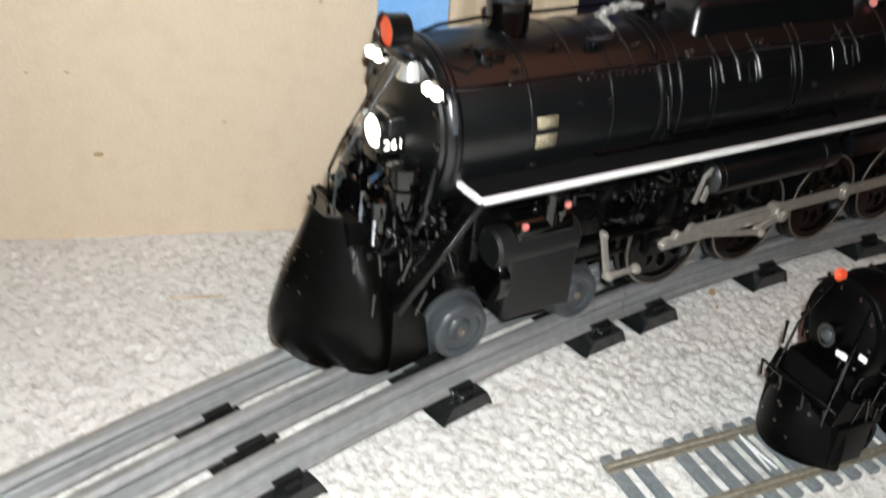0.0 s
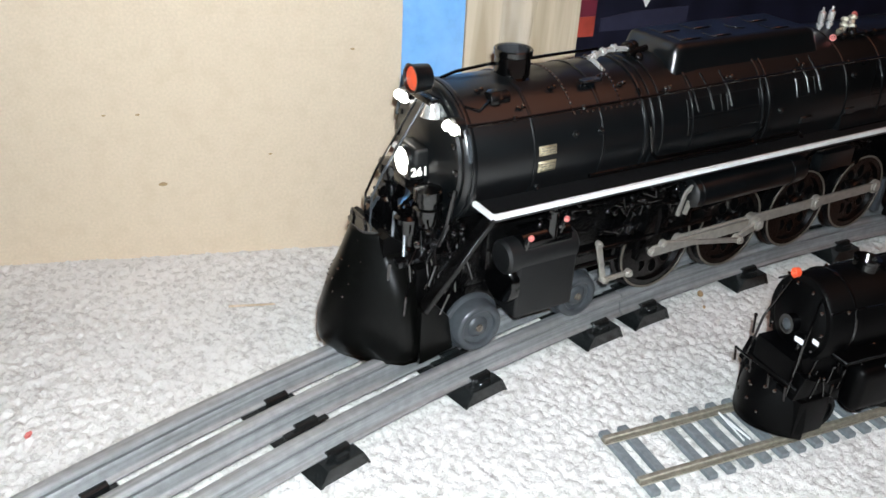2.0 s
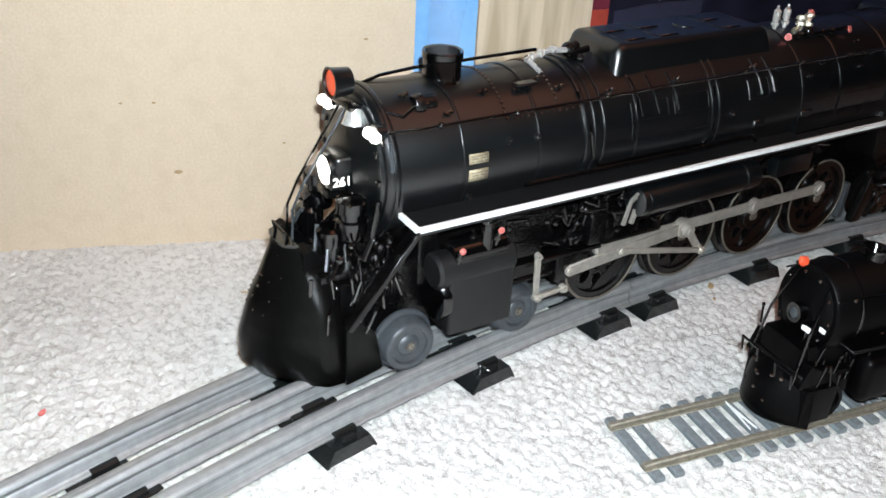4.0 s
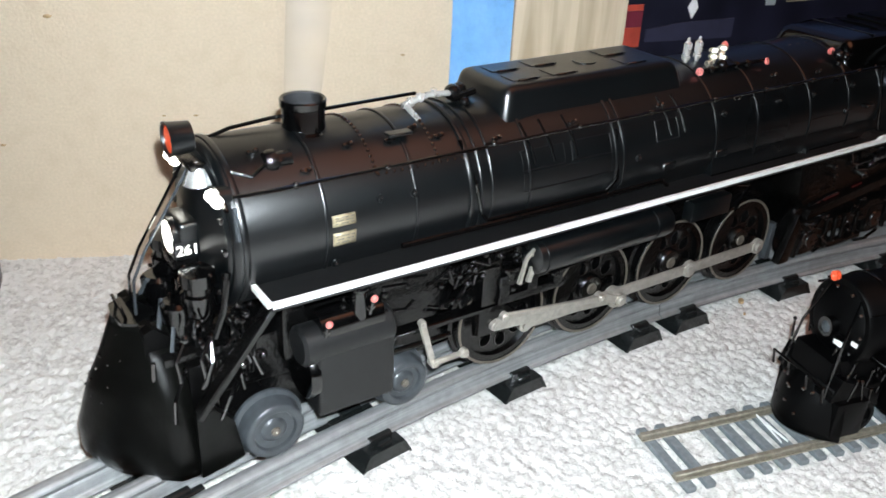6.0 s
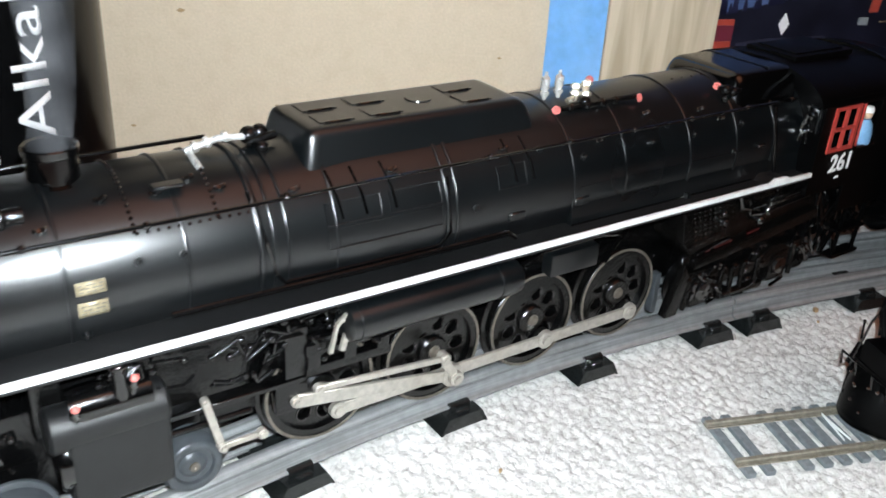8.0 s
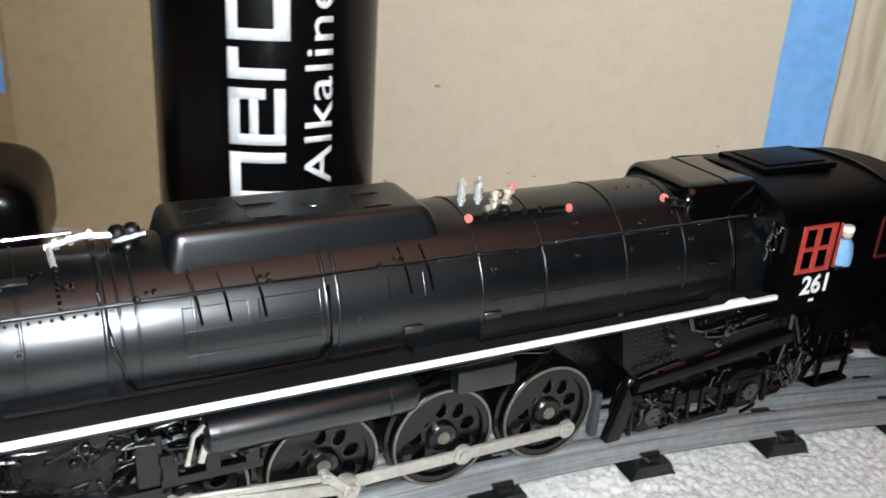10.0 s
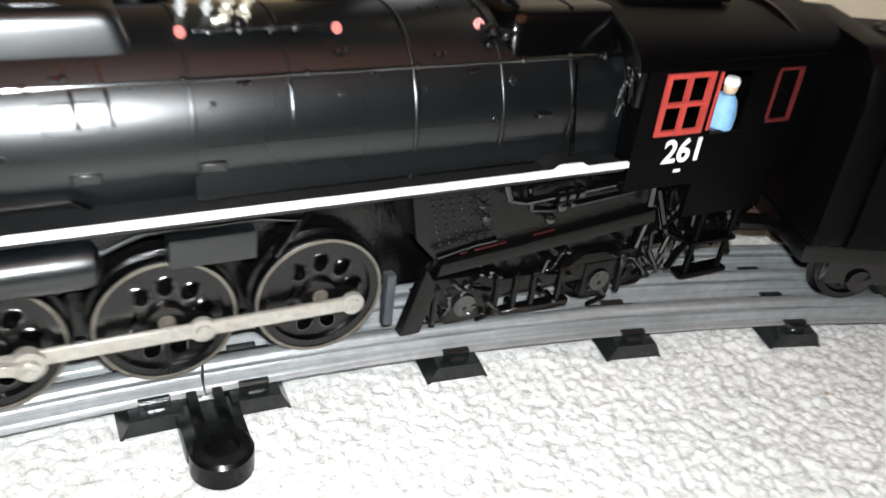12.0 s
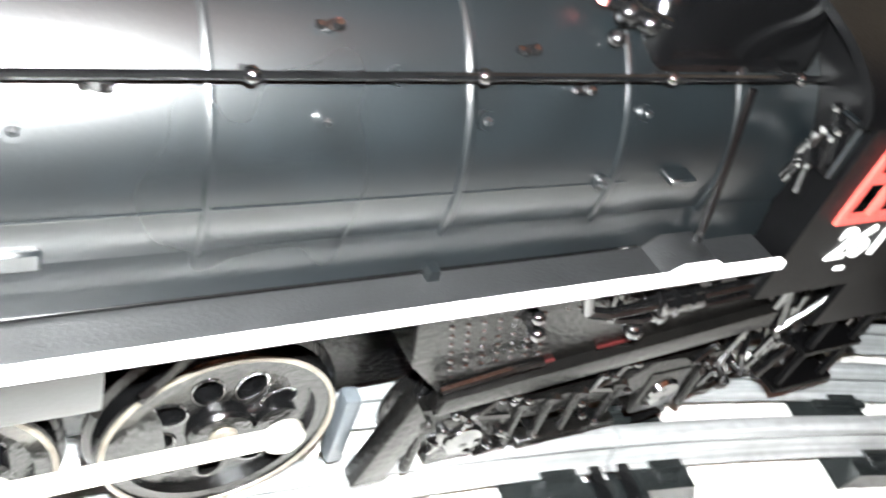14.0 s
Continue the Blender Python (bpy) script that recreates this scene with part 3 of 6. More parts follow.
def small_track():
    top = empty("small_gauge_track", "piece of small-gauge track with brass rails on grey sleepers", "toy track")
    a = math.atan2(-0.457, 0.889)
    top.matrix_basis = Matrix.Translation((0.1678, -0.0922, -0.0004)) @ Matrix.Rotation(a, 4, "Z")
    for y in (-0.0101, 0.0101):
        bm = B()
        box(bm, 0.0, 0.30, y - 0.0010, y + 0.0010, 0.0020, 0.0042, 0.0003, 1)
        box(bm, 0.0, 0.30, y - 0.0018, y + 0.0018, 0.0019, 0.0024, 0.0002, 1)
        part("rail", bm, HORAIL, top)
    proto = None
    for k in range(39):
        if k == 2:
            continue
        m = pose(0.0035 + 0.0073 * k, 0, 0)
        if proto is None:
            proto = part("sleeper", box(B(), -0.0018, 0.0018, -0.0155, 0.0155, 0.0, 0.0021, 0.0003, 1), HOTIE, top, smooth=False)
            proto.matrix_basis = m
        else:
            again(proto, m, top)
    bm = prism(B(), [(0.045, -0.006), (0.0462, 0.004), (0.0475, -0.006), (0.0463, 0.010)], 0.0022, 0.0030, "z")
    part("paper_scrap", bm, LETTER, top, "sliver of white paper")


def crumbs():
    """Flecks and slivers of litter lying on the carpet."""
    for x, y, r, m in ((0.2870, -0.0640, 0.0016, PLY), (0.2780, -0.070, 0.0008, PLY), (0.100, -0.055, 0.0008, PLY), (0.05, 0.055, 0.0012, PINK), (-0.01, -0.10, 0.0009, PLY)):
        ob = part("crumb", ball(B(), (0, 0, 0.0003), r, 1, (1.6, 0.9, 0.7)), m, None)
        ob.matrix_basis = pose(x, y, 0.0, 0, 0, 30)
        tagged(ob, "tiny crumb of litter lying on the carpet", "crumb")
    ob = part("wood_sliver", cyl(B(), (-0.009, 0, 0.0008), (0.009, 0, 0.0012), 0.0005, 0.0004, 6), PINE, None)
    ob.matrix_basis = pose(0.147, 0.063, 0.0006, 0, 0, -42)
    tagged(ob, "thin pale wood sliver lying on the carpet", "sliver")


# ---- the large locomotive; its x runs to the rear, y to the far side ----
CZ = 0.0802


def boiler_radius(x):
    if x < -0.138:
        return 0.0240
    if x < -0.110:
        return 0.0240 + 0.0018 * (x + 0.138) / 0.028
    return 0.0258


def driver_parts(parent):
    """A pierced-disc driving wheel with its middle in the origin, its face to -y."""
    w = B()
    r = DRIVER_R
    part("tyre", lathe(B(), [(0.0, r - 0.0006), (0.0012, r + 0.0012), (0.0018, r + 0.0012), (0.0024, r), (0.0052, r), (0.0056, r - 0.0004), (0.0056, r - 0.0013), (0.0, r - 0.0013)], (0, 0.0028, 0), (0, -1, 0), 48, True), SOOT, parent)
    part("rim_line", lathe(B(), [(0.0, r - 0.0003), (0.0003, r - 0.0004), (0.0003, r - 0.0011), (0.0, r - 0.0012)], (0, -0.0028, 0), (0, -1, 0), 48, True), TYRE, parent, "bare steel rim")
    bm = w
    lathe(bm, [(0.0, r - 0.0012), (0.0050, r - 0.0012), (0.0050, r - 0.0034), (0.0, r - 0.0034)], (0, 0.0024, 0), (0, -1, 0), 40, True)
    # box-section disc pierced by rounded openings
    disc = B()
    edges = []
    loops = [[((r - 0.0030) * math.cos(2 * math.pi * k / 48), (r - 0.0030) * math.sin(2 * math.pi * k / 48)) for k in range(48)]]
    holes = 9
    for h in range(holes):
        mid = 2 * math.pi * (h + 0.5) / holes
        ux, uz = math.cos(mid), math.sin(mid)
        loops.append([(0.0096 * ux + 0.0028 * math.cos(q) * ux - 0.0022 * math.sin(q) * uz, 0.0096 * uz + 0.0028 * math.cos(q) * uz + 0.0022 * math.sin(q) * ux) for q in np.linspace(0, 2 * math.pi, 25)[:-1]])
    for lp in loops:
        vs = [disc.verts.new((x, -0.0012, z)) for x, z in lp]
        edges += [disc.edges.new((vs[k], vs[(k + 1) % len(vs)])) for k in range(len(vs))]
    bmesh.ops.triangle_fill(disc, use_beauty=True, use_dissolve=False, edges=edges)
    ext = bmesh.ops.extrude_face_region(disc, geom=list(disc.faces))
    bmesh.ops.translate(disc, vec=(0, 0.0030, 0), verts=[g for g in ext["geom"] if isinstance(g, bmesh.types.BMVert)])
    bmesh.ops.recalc_face_normals(disc, faces=disc.faces)
    part("pierced_disc", disc, SOOT, parent)
    lip = B()
    for h in range(holes):
        mid = 2 * math.pi * (h + 0.5) / holes
        pipe(lip, [(0.0096 * math.cos(mid) + 0.0029 * math.cos(q) * math.cos(mid) - 0.0023 * math.sin(q) * math.sin(mid), -0.0012, 0.0096 * math.sin(mid) + 0.0029 * math.cos(q) * math.sin(mid) + 0.0023 * math.sin(q) * math.cos(mid)) for q in np.linspace(0, 2 * math.pi, 25)], 0.00028, 5)
    part("opening_lip", lip, SPARK, parent)
    lathe(bm, [(0.0, 0.0052), (0.0045, 0.0052), (0.0052, 0.0046), (0.0052, 0.0)], (0, 0.0022, 0), (0, -1, 0), 24)
    # crank boss and counterweight
    cyl(bm, (0.0085, 0.002, 0), (0.0085, -0.0030, 0), 0.0036, 0.0034, 16)
    box(bm, 0.0, 0.0085, -0.0022, 0.0020, -0.0032, 0.0032, 0.0006, 1)
    arc = [(-(r - 0.0030) * math.cos(t), (r - 0.0030) * math.sin(t)) for t in np.linspace(-0.85, 0.85, 14)]
    arc += [(-0.0085, 0.0060), (-0.0080, -0.0060)]
    prism(bm, arc, -0.0017, 0.0018)
    part("wheel_centre", bm, SOOT, parent)
    part("hub_cap", cyl(B(), (0, -0.0030, 0), (0, -0.0036, 0), 0.0022, 0.0020, 16), TYRE, parent)
    part("backing", cyl(B(), (0, 0.0030, 0), (0, 0.0024, 0), r - 0.0025, r - 0.0025, 36), MATT, parent)


def disc_wheel(parent, r, material):
    part("rim", lathe(B(), [(0.0, r - 0.0002), (0.0008, r + 0.0014), (0.0016, r + 0.0014), (0.0024, r), (0.0056, r - 0.0001), (0.0060, r - 0.0005), (0.0060, r - 0.0026), (0.0048, r - 0.0031), (0.0046, 0.0042), (0.0054, 0.0034), (0.0058, 0.0), ], (0, 0.0030, 0), (0, -1, 0), 48), material, parent)
    part("axle_end", lathe(B(), [(0.0, 0.0014), (0.0008, 0.0012), (0.0008, 0.0)], (0, -0.0027, 0), (0, -1, 0), 14), TYRE, parent)
    bm = B()
    for k in range(5):
        a = 2 * math.pi * k / 5
        ball(bm, (0.0062 * math.cos(a), -0.0018, 0.0062 * math.sin(a)), 0.0006, 1)
    part("bolt_ring", bm, material, parent)


def thick_wheel(parent, r):
    """A deep grey metal wheel: wide flange behind, stepped face with a turned ring."""
    part("flange", lathe(B(), [(0.0, r - 0.0006), (0.0004, r + 0.0013), (0.0014, r + 0.0013), (0.0022, r)], (0, 0.0030, 0), (0, -1, 0), 48), GREYWHEEL, parent)
    part("rim", lathe(B(), [(0.0018, r + 0.0001), (0.0066, r - 0.0005), (0.0072, r - 0.0011), (0.0074, r - 0.0022), (0.0070, r - 0.0030), (0.0060, r - 0.0034), (0.0057, 0.0040), (0.0064, 0.0034), (0.0068, 0.0020), (0.0066, 0.0)], (0, 0.0030, 0), (0, -1, 0), 48), GREYWHEEL, parent)
    part("axle_end", lathe(B(), [(0.0, 0.0015), (0.0008, 0.0013), (0.0008, 0.0006), (0.0003, 0.0)], (0, -0.0036, 0), (0, -1, 0), 14), TYRE, parent)


def locomotive():
    lo = empty("model_locomotive", "black model steam locomotive with white-edged running boards on three-rail track", "model locomotive")
    mv = {}
    # boiler barrel and smokebox
    prof = [(-0.2145, 0.0), (-0.2145, 0.0228), (-0.2135, 0.0238), (-0.213, 0.0240), (-0.138, 0.0240), (-0.110, 0.0258), (0.086, 0.0260), (0.087, 0.0)]
    part("boiler", lathe(B(), prof, (0, 0, CZ), (1, 0, 0), 72), BLACK, lo)
    for x, w, d in ((-0.1885, 0.0010, 0.0005), (-0.2125, 0.0018, 0.0007), (-0.1595, 0.0010, 0.0005), (-0.1405, 0.0016, 0.0009), (-0.1365, 0.0008, 0.0006), (-0.1325, 0.0008, 0.0006), (-0.1185, 0.0010, 0.0005), (-0.0825, 0.0010, 0.0006), (-0.0790, 0.0010, 0.0006), (-0.0330, 0.0010, 0.0005), (-0.0100, 0.0009, 0.0005), (0.0215, 0.0012, 0.0006), (0.0465, 0.0012, 0.0006), (0.0680, 0.0014, 0.0006)):
        r = boiler_radius(x)
        part("boiler_band", lathe(B(), [(0, r - 0.001), (0, r + d * 0.7), (w * 0.3, r + d), (w * 0.7, r + d), (w, r + d * 0.7), (w, r - 0.001)], (x, 0, CZ), (1, 0, 0), 72), BLACK, lo)
    # rivet rows round and along the smokebox
    def rivets(points, r):
        one = part("rivet", ball(B(), (0, 0, 0), r, 1), SPARK, lo)
        one.matrix_basis = pose(*points[0])
        for p in points[1:]:
            again(one, pose(*p), lo)
    for x in (-0.1705, -0.1495):
        rr = boiler_radius(x)
        rivets([(x, -rr * math.cos(a), CZ + rr * math.sin(a)) for a in np.linspace(0.62, 2.5, 26)], 0.0007)
    rr = 0.0240
    rivets([(-0.170 + 0.0026 * k, -rr * math.cos(0.60), CZ + rr * math.sin(0.60)) for k in range(12)], 0.0006)
    rivets([(0.03 + 0.0052 * k, -0.0259 * math.cos(1.42), CZ + 0.0259 * math.sin(1.42)) for k in range(10)], 0.0005)
    # access hatch panels raised on the jacket, bolts and lugs
    def jacket(x0, x1, a0, a1):
        rr = boiler_radius(0.5 * (x0 + x1)) + 0.0001
        n = 5
        side = [[(x, -rr * math.cos(a0 + (a1 - a0) * k / n), CZ + rr * math.sin(a0 + (a1 - a0) * k / n)) for k in range(n + 1)] for x in (x0, x1)]
        part("panel_seam", pipe(B(), side[0] + side[1][::-1] + [side[0][0]], 0.0002, 5), BLACK, lo)

    jacket(-0.121, -0.104, 0.28, 0.52)
    jacket(-0.101, -0.084, 0.28, 0.52)
    jacket(-0.063, -0.052, 0.28, 0.55)
    jacket(-0.121, -0.084, 0.02, 0.24)
    part("panel_seam", pipe(B(), [(-0.030, -0.0259, CZ + 0.0022), (0.050, -0.0259, CZ + 0.0022)], 0.00022, 5), BLACK, lo)
    for x, z in ((-0.0290, 0.0775), (-0.0560, 0.0775)):
        part("jacket_lug", box(B(), x - 0.0032, x + 0.0032, -0.0266, -0.0250, z - 0.0014, z + 0.0014, 0.0004, 1), BLACK, lo)
    for x, a in ((-0.171, 0.32), (-0.160, 0.30), (-0.028, 0.46), (0.003, 0.47), (0.024, 0.46), (0.050, 0.48), (-0.072, 0.12), (0.045, 0.10), (-0.185, -0.40), (-0.045, 0.66), (0.012, 0.66)):
        rr = boiler_radius(x)
        c = Vector((x, -rr * math.cos(a), CZ + rr * math.sin(a)))
        nrm = Vector((0, -math.cos(a), math.sin(a)))
        bm = cyl(B(), c - nrm * 0.001, c + nrm * 0.0009, 0.0013, 0.0012, 12)
        ball(bm, c + nrm * 0.0009, 0.0007, 1)
        part("washout_plug", bm, BLACK, lo)
    for x, a in ((-0.203, 1.15), (-0.198, 0.95), (-0.191, 0.80), (-0.176, 1.02), (-0.163, 0.98), (-0.154, 1.10), (-0.147, 0.92), (-0.128, 0.74), (-0.0985, 0.74), (-0.0590, 0.74), (0.004, 0.86), (0.030, 0.78), (0.061, 0.86), (-0.0205, 0.62), (0.0385, 0.60)):
        rr = boiler_radius(x)
        c = Vector((x, -rr * math.cos(a), CZ + rr * math.sin(a)))
        nrm = Vector((0, -math.cos(a), math.sin(a)))
        bm = cyl(B(), c - nrm * 0.0005, c + nrm * 0.0012, 0.0008, 0.0007, 8)
        ball(bm, c + nrm * 0.0014 + Vector((0.0008, 0, 0)), 0.0009, 1)
        ball(bm, c + nrm * 0.0010 + Vector((-0.0012, 0, 0)), 0.0007, 1)
        part("pipe_clamp", bm, SPARK, lo)
    part("generator", lathe(B(), [(0, 0.0), (0, 0.0026), (0.0012, 0.0032), (0.0030, 0.0032), (0.0036, 0.0022), (0.0075, 0.0024), (0.0080, 0.0)], (-0.2010, -0.0125, 0.1005), (1, 0, 0), 18), SOOT, lo)
    part("generator_pipe", pipe(B(), [(-0.2010, -0.0140, 0.1005), (-0.2060, -0.0160, 0.0985), (-0.2125, -0.0130, 0.1005)], 0.0005, 6), SOOT, lo)
    part("smokebox_step", box(B(), -0.1640, -0.1560, -0.0155, -0.0120, 0.1020, 0.1030, 0.0003, 1), BLACK, lo)
    # number and builder's plates
    for z0, z1 in ((0.0828, 0.0860), (0.0770, 0.0808)):
        bm = B()
        a0, a1 = math.asin((z0 - CZ) / 0.0245), math.asin((z1 - CZ) / 0.0245)
        rr = 0.0245
        g = [[bm.verts.new((x, -rr * math.cos(a0 + (a1 - a0) * k / 4), CZ + rr * math.sin(a0 + (a1 - a0) * k / 4))) for k in range(5)] for x in (-0.1865, -0.1795)]
        for k in range(4):
            bm.faces.new((g[0][k], g[0][k + 1], g[1][k + 1], g[1][k]))
        bmesh.ops.recalc_face_normals(bm, faces=bm.faces)
        pl = part("builder_plate", bm, PLATE, lo, "small brass plate")
        so = pl.modifiers.new("thickness", "SOLIDIFY")
        so.thickness, so.offset = 0.0006, -1
        for j in range(3):
            zz = z0 + (z1 - z0) * (0.24 + 0.26 * j)
            yy = -math.sqrt(rr * rr - (zz - CZ) ** 2) - 0.00005
            for k in range(4):
                xa = -0.1859 + 0.0015 * k + 0.0003 * ((j + k) % 2)
                part("print_bar", box(B(), xa, xa + 0.0011, yy - 0.0001, yy + 0.0003, zz - 0.00015, zz + 0.0002), HORAIL, pl)
    # hand rail and stanchions
    for sgn in (-1, 1):
        a = 0.66
        bm = B()
        pts = [(-0.2135, sgn * 0.0208, CZ + 0.0160), (-0.205, sgn * 0.0215, CZ + 0.0160), (-0.14, sgn * 0.0215, CZ + 0.0162), (-0.108, sgn * 0.0228, CZ + 0.0172), (0.084, sgn * 0.0228, CZ + 0.0175)]
        pipe(bm, pts, 0.00055)
        part("hand_rail", bm, SPARK, lo)
        for x in (-0.196, -0.168, -0.132, -0.098, -0.066, -0.034, -0.006, 0.022, 0.052, 0.078):
            z = CZ + (0.0161 if x < -0.14 else 0.0174)
            y = 0.0215 if x < -0.14 else 0.0228
            bm = ball(B(), (x, sgn * y, z), 0.0011, 2)
            cyl(bm, (x, sgn * y, z), (x, sgn * (y - 0.004), z - 0.0015), 0.0005, 0.0005, 6)
            part("rail_stanchion", bm, SPARK, lo)
    # pipes low along the jacket
    part("injector_pipe", pipe(B(), [(-0.165, -0.0255, 0.0725), (-0.098, -0.0270, 0.0728), (-0.060, -0.0270, 0.0732), (-0.056, -0.0265, 0.0705)], 0.0008), SPARK, lo)
    part("jacket_pipe", pipe(B(), [(-0.1405, -0.0170, CZ + 0.0180), (-0.1385, -0.0240, CZ + 0.006), (-0.1360, -0.0243, CZ - 0.004), (-0.1340, -0.0252, CZ - 0.0065), (-0.0850, -0.0258, CZ - 0.0065), (-0.0815, -0.0265, CZ - 0.002), (-0.0815, -0.0228, CZ + 0.014)], 0.0006), GLOSS, lo)
    part("jacket_pipe", pipe(B(), [(0.0685, -0.0232, CZ + 0.016), (0.0690, -0.0268, CZ), (0.0690, -0.0285, 0.0712)], 0.0007), GLOSS, lo)
    part("top_rail", pipe(B(), [(-0.2140, 0.003, 0.1010), (-0.2100, 0.003, 0.1040), (-0.2040, 0.003, 0.1056), (-0.1920, 0.003, 0.1066), (-0.1440, 0.003, 0.1074)], 0.0006), GLOSS, lo)
    # stack
    part("chimney", lathe(B(), [(0, 0.0092), (0.0018, 0.0082), (0.0034, 0.0078), (0.0046, 0.0076), (0.0050, 0.0063), (0.0112, 0.0061), (0.0116, 0.0066), (0.0134, 0.0067), (0.0138, 0.0064), (0.0135, 0.0056), (0.0040, 0.0052), (0.0040, 0.0)], (-0.1833, 0, 0.0985), (0, 0, 1), 40), GLOSS, lo)
    bm = B()
    n, m = 18, 16
    rings = []
    for j in range(m + 1):
        t = j / m
        cx, cy = -0.1833 + 0.006 * t ** 1.5 + 0.001 * math.sin(5 * t), 0.003 * t
        rr2 = 0.0048 + 0.003 * t
        rings.append([bm.verts.new((cx + rr2 * (1 + 0.18 * math.sin(3 * 6.283 * k / n + 6 * t)) * math.cos(6.283 * k / n), cy + rr2 * math.sin(6.283 * k / n), 0.1075 + 0.075 * t)) for k in range(n)])
    for u, w in zip(rings, rings[1:]):
        for k in range(n):
            bm.faces.new((u[k], u[(k + 1) % n], w[(k + 1) % n], w[k]))
    part("smoke_wisp", bm, SMOKE, lo, "faint white wisp of smoke")
    # sand dome: long rounded casing
    bm = box(B(), -0.1215, -0.0400, -0.0150, 0.0150, 0.0900, 0.1106, 0.0042, 5)
    for v in bm.verts:
        t = max(0.0, min(1.0, (0.1106 - v.co.z) / 0.0125))
        v.co.y *= 0.90 + 0.22 * t * t
        if v.co.x > -0.06:
            v.co.x -= 0.0060 * (1 - t)
        else:
            v.co.x -= 0.0035 * t * t
    part("sand_dome", bm, BLACK, lo)
    for x0, y0 in ((-0.110, -0.0055), (-0.110, 0.0055), (-0.094, -0.0055), (-0.094, 0.0055), (-0.062, -0.0055), (-0.062, 0.0055)):
        bm = box(B(), x0 - 0.0055, x0 + 0.0055, y0 - 0.0036, y0 + 0.0036, 0.1103, 0.11090, 0.0002, 1)
        hatch = part("sand_hatch", bm, BLACK, lo)
        part("hinge", box(B(), x0 - 0.0040, x0 + 0.0040, y0 - 0.0042, y0 - 0.0036, 0.1104, 0.1112, 0.0002, 1), SPARK, hatch)
    part("sand_hatch", lathe(B(), [(0, 0.0042), (0.0005, 0.0040), (0.0005, 0.0)], (-0.078, 0, 0.1105), (0, 0, 1), 20), BLACK, lo)
    for x in (-0.118, -0.1105, -0.101, -0.058, -0.051):
        part("sand_pipe", pipe(B(), [(x, -0.0165, 0.1000), (x + 0.001, -0.0222, CZ + 0.0140), (x + 0.0015, -0.0249, CZ + 0.0085)], 0.00045, 6), SPARK, lo)
    # bell, whistle and turret fittings
    part("throttle_rod", pipe(B(), [(-0.1510, -0.001, 0.1055), (-0.1420, -0.001, 0.1078), (-0.1340, -0.002, 0.1076)], 0.0010, 8), SILVER, lo, "bright nickel pipe elbow")
    part("throttle_rod", pipe(B(), [(-0.1500, -0.001, 0.1057), (-0.1495, -0.0080, 0.1028)], 0.0009, 8), SILVER, lo)
    for x, z in ((-0.1490, 0.1062), (-0.1455, 0.1070), (-0.1405, 0.1079)):
        part("union_nut", lathe(B(), [(0, 0.0010), (0.0002, 0.0016), (0.0014, 0.0016), (0.0016, 0.0010)], (x, -0.001, z), (1, 0, 0.2), 6), SILVER, lo)
    bm = B()
    for x, y, z, r in ((-0.1330, -0.001, 0.1074, 0.0027), (-0.1290, 0.001, 0.1072, 0.0024), (-0.1310, -0.005, 0.1050, 0.0018)):
        ball(bm, (x, y, z), r, 2)
    cyl(bm, (-0.1345, -0.003, 0.1060), (-0.1260, -0.003, 0.1075), 0.0012, 0.0012, 8)
    part("check_valve", bm, SOOT, lo)
    for x, y in ((-0.0305, -0.0035), (-0.0245, -0.0035)):
        part("whistle", lathe(B(), [(0, 0.0009), (0.0014, 0.0009), (0.0016, 0.0016), (0.0026, 0.0016), (0.0028, 0.0011), (0.0036, 0.0011), (0.0038, 0.0015), (0.0072, 0.0015), (0.0080, 0.0006), (0.0092, 0.0005), (0.0094, 0.0)], (x, y, 0.1055), (0, 0, 1), 14), SILVER, lo, "polished whistle")
    part("turret_pipe", pipe(B(), [(-0.0245, -0.0085, 0.1055), (-0.0215, -0.0085, 0.1062), (-0.0205, -0.0075, 0.1110)], 0.0012, 8), BRASS, lo)
    part("turret_pipe", pipe(B(), [(-0.0180, -0.0100, 0.1045), (-0.0170, -0.0085, 0.1085), (-0.0150, -0.0070, 0.1110)], 0.0012, 8), BRASS, lo)
    for p in ((-0.0212, -0.0083, 0.1072), (-0.0208, -0.0079, 0.1094), (-0.0175, -0.0093, 0.1068), (-0.0160, -0.0078, 0.1098)):
        part("union_nut", lathe(B(), [(0, 0.0012), (0.0002, 0.0019), (0.0013, 0.0019), (0.0015, 0.0012)], p, (0.15, 0.15, 1), 6), BRASS, lo)
    bm = B()
    ball(bm, (-0.0190, -0.0110, 0.1055), 0.0021, 2)
    cyl(bm, (-0.0300, -0.0120, 0.1046), (0.0040, -0.0120, 0.1050), 0.0009, 0.0009, 8)
    for x in (-0.026, -0.019, -0.012, -0.006):
        ball(bm, (x, -0.0120, 0.1046), 0.0017, 1)
    part("turret", bm, SOOT, lo)
    for p, nrm in (((-0.0325, -0.0125, 0.1048), (-1, -0.7, 0.1)), ((-0.0143, -0.0070, 0.1113), (-0.2, -1, 0.5)), ((0.0040, -0.0135, 0.1048), (0.3, -1, 0.3)), ((0.0420, -0.0150, 0.1050), (-0.6, -1, 0.2))):
        n = Vector(nrm).normalized()
        c = Vector(p)
        bm = lathe(B(), [(-0.0003, 0.0008), (-0.0003, 0.0014), (0.0003, 0.0014), (0.0003, 0.0008)], c, n, 18, True)
        for k in range(2):
            t = n.cross(Vector((0, 0, 1))).normalized()
            t = t if k == 0 else n.cross(t)
            cyl(bm, c - t * 0.0013, c + t * 0.0013, 0.0003, 0.0003, 6)
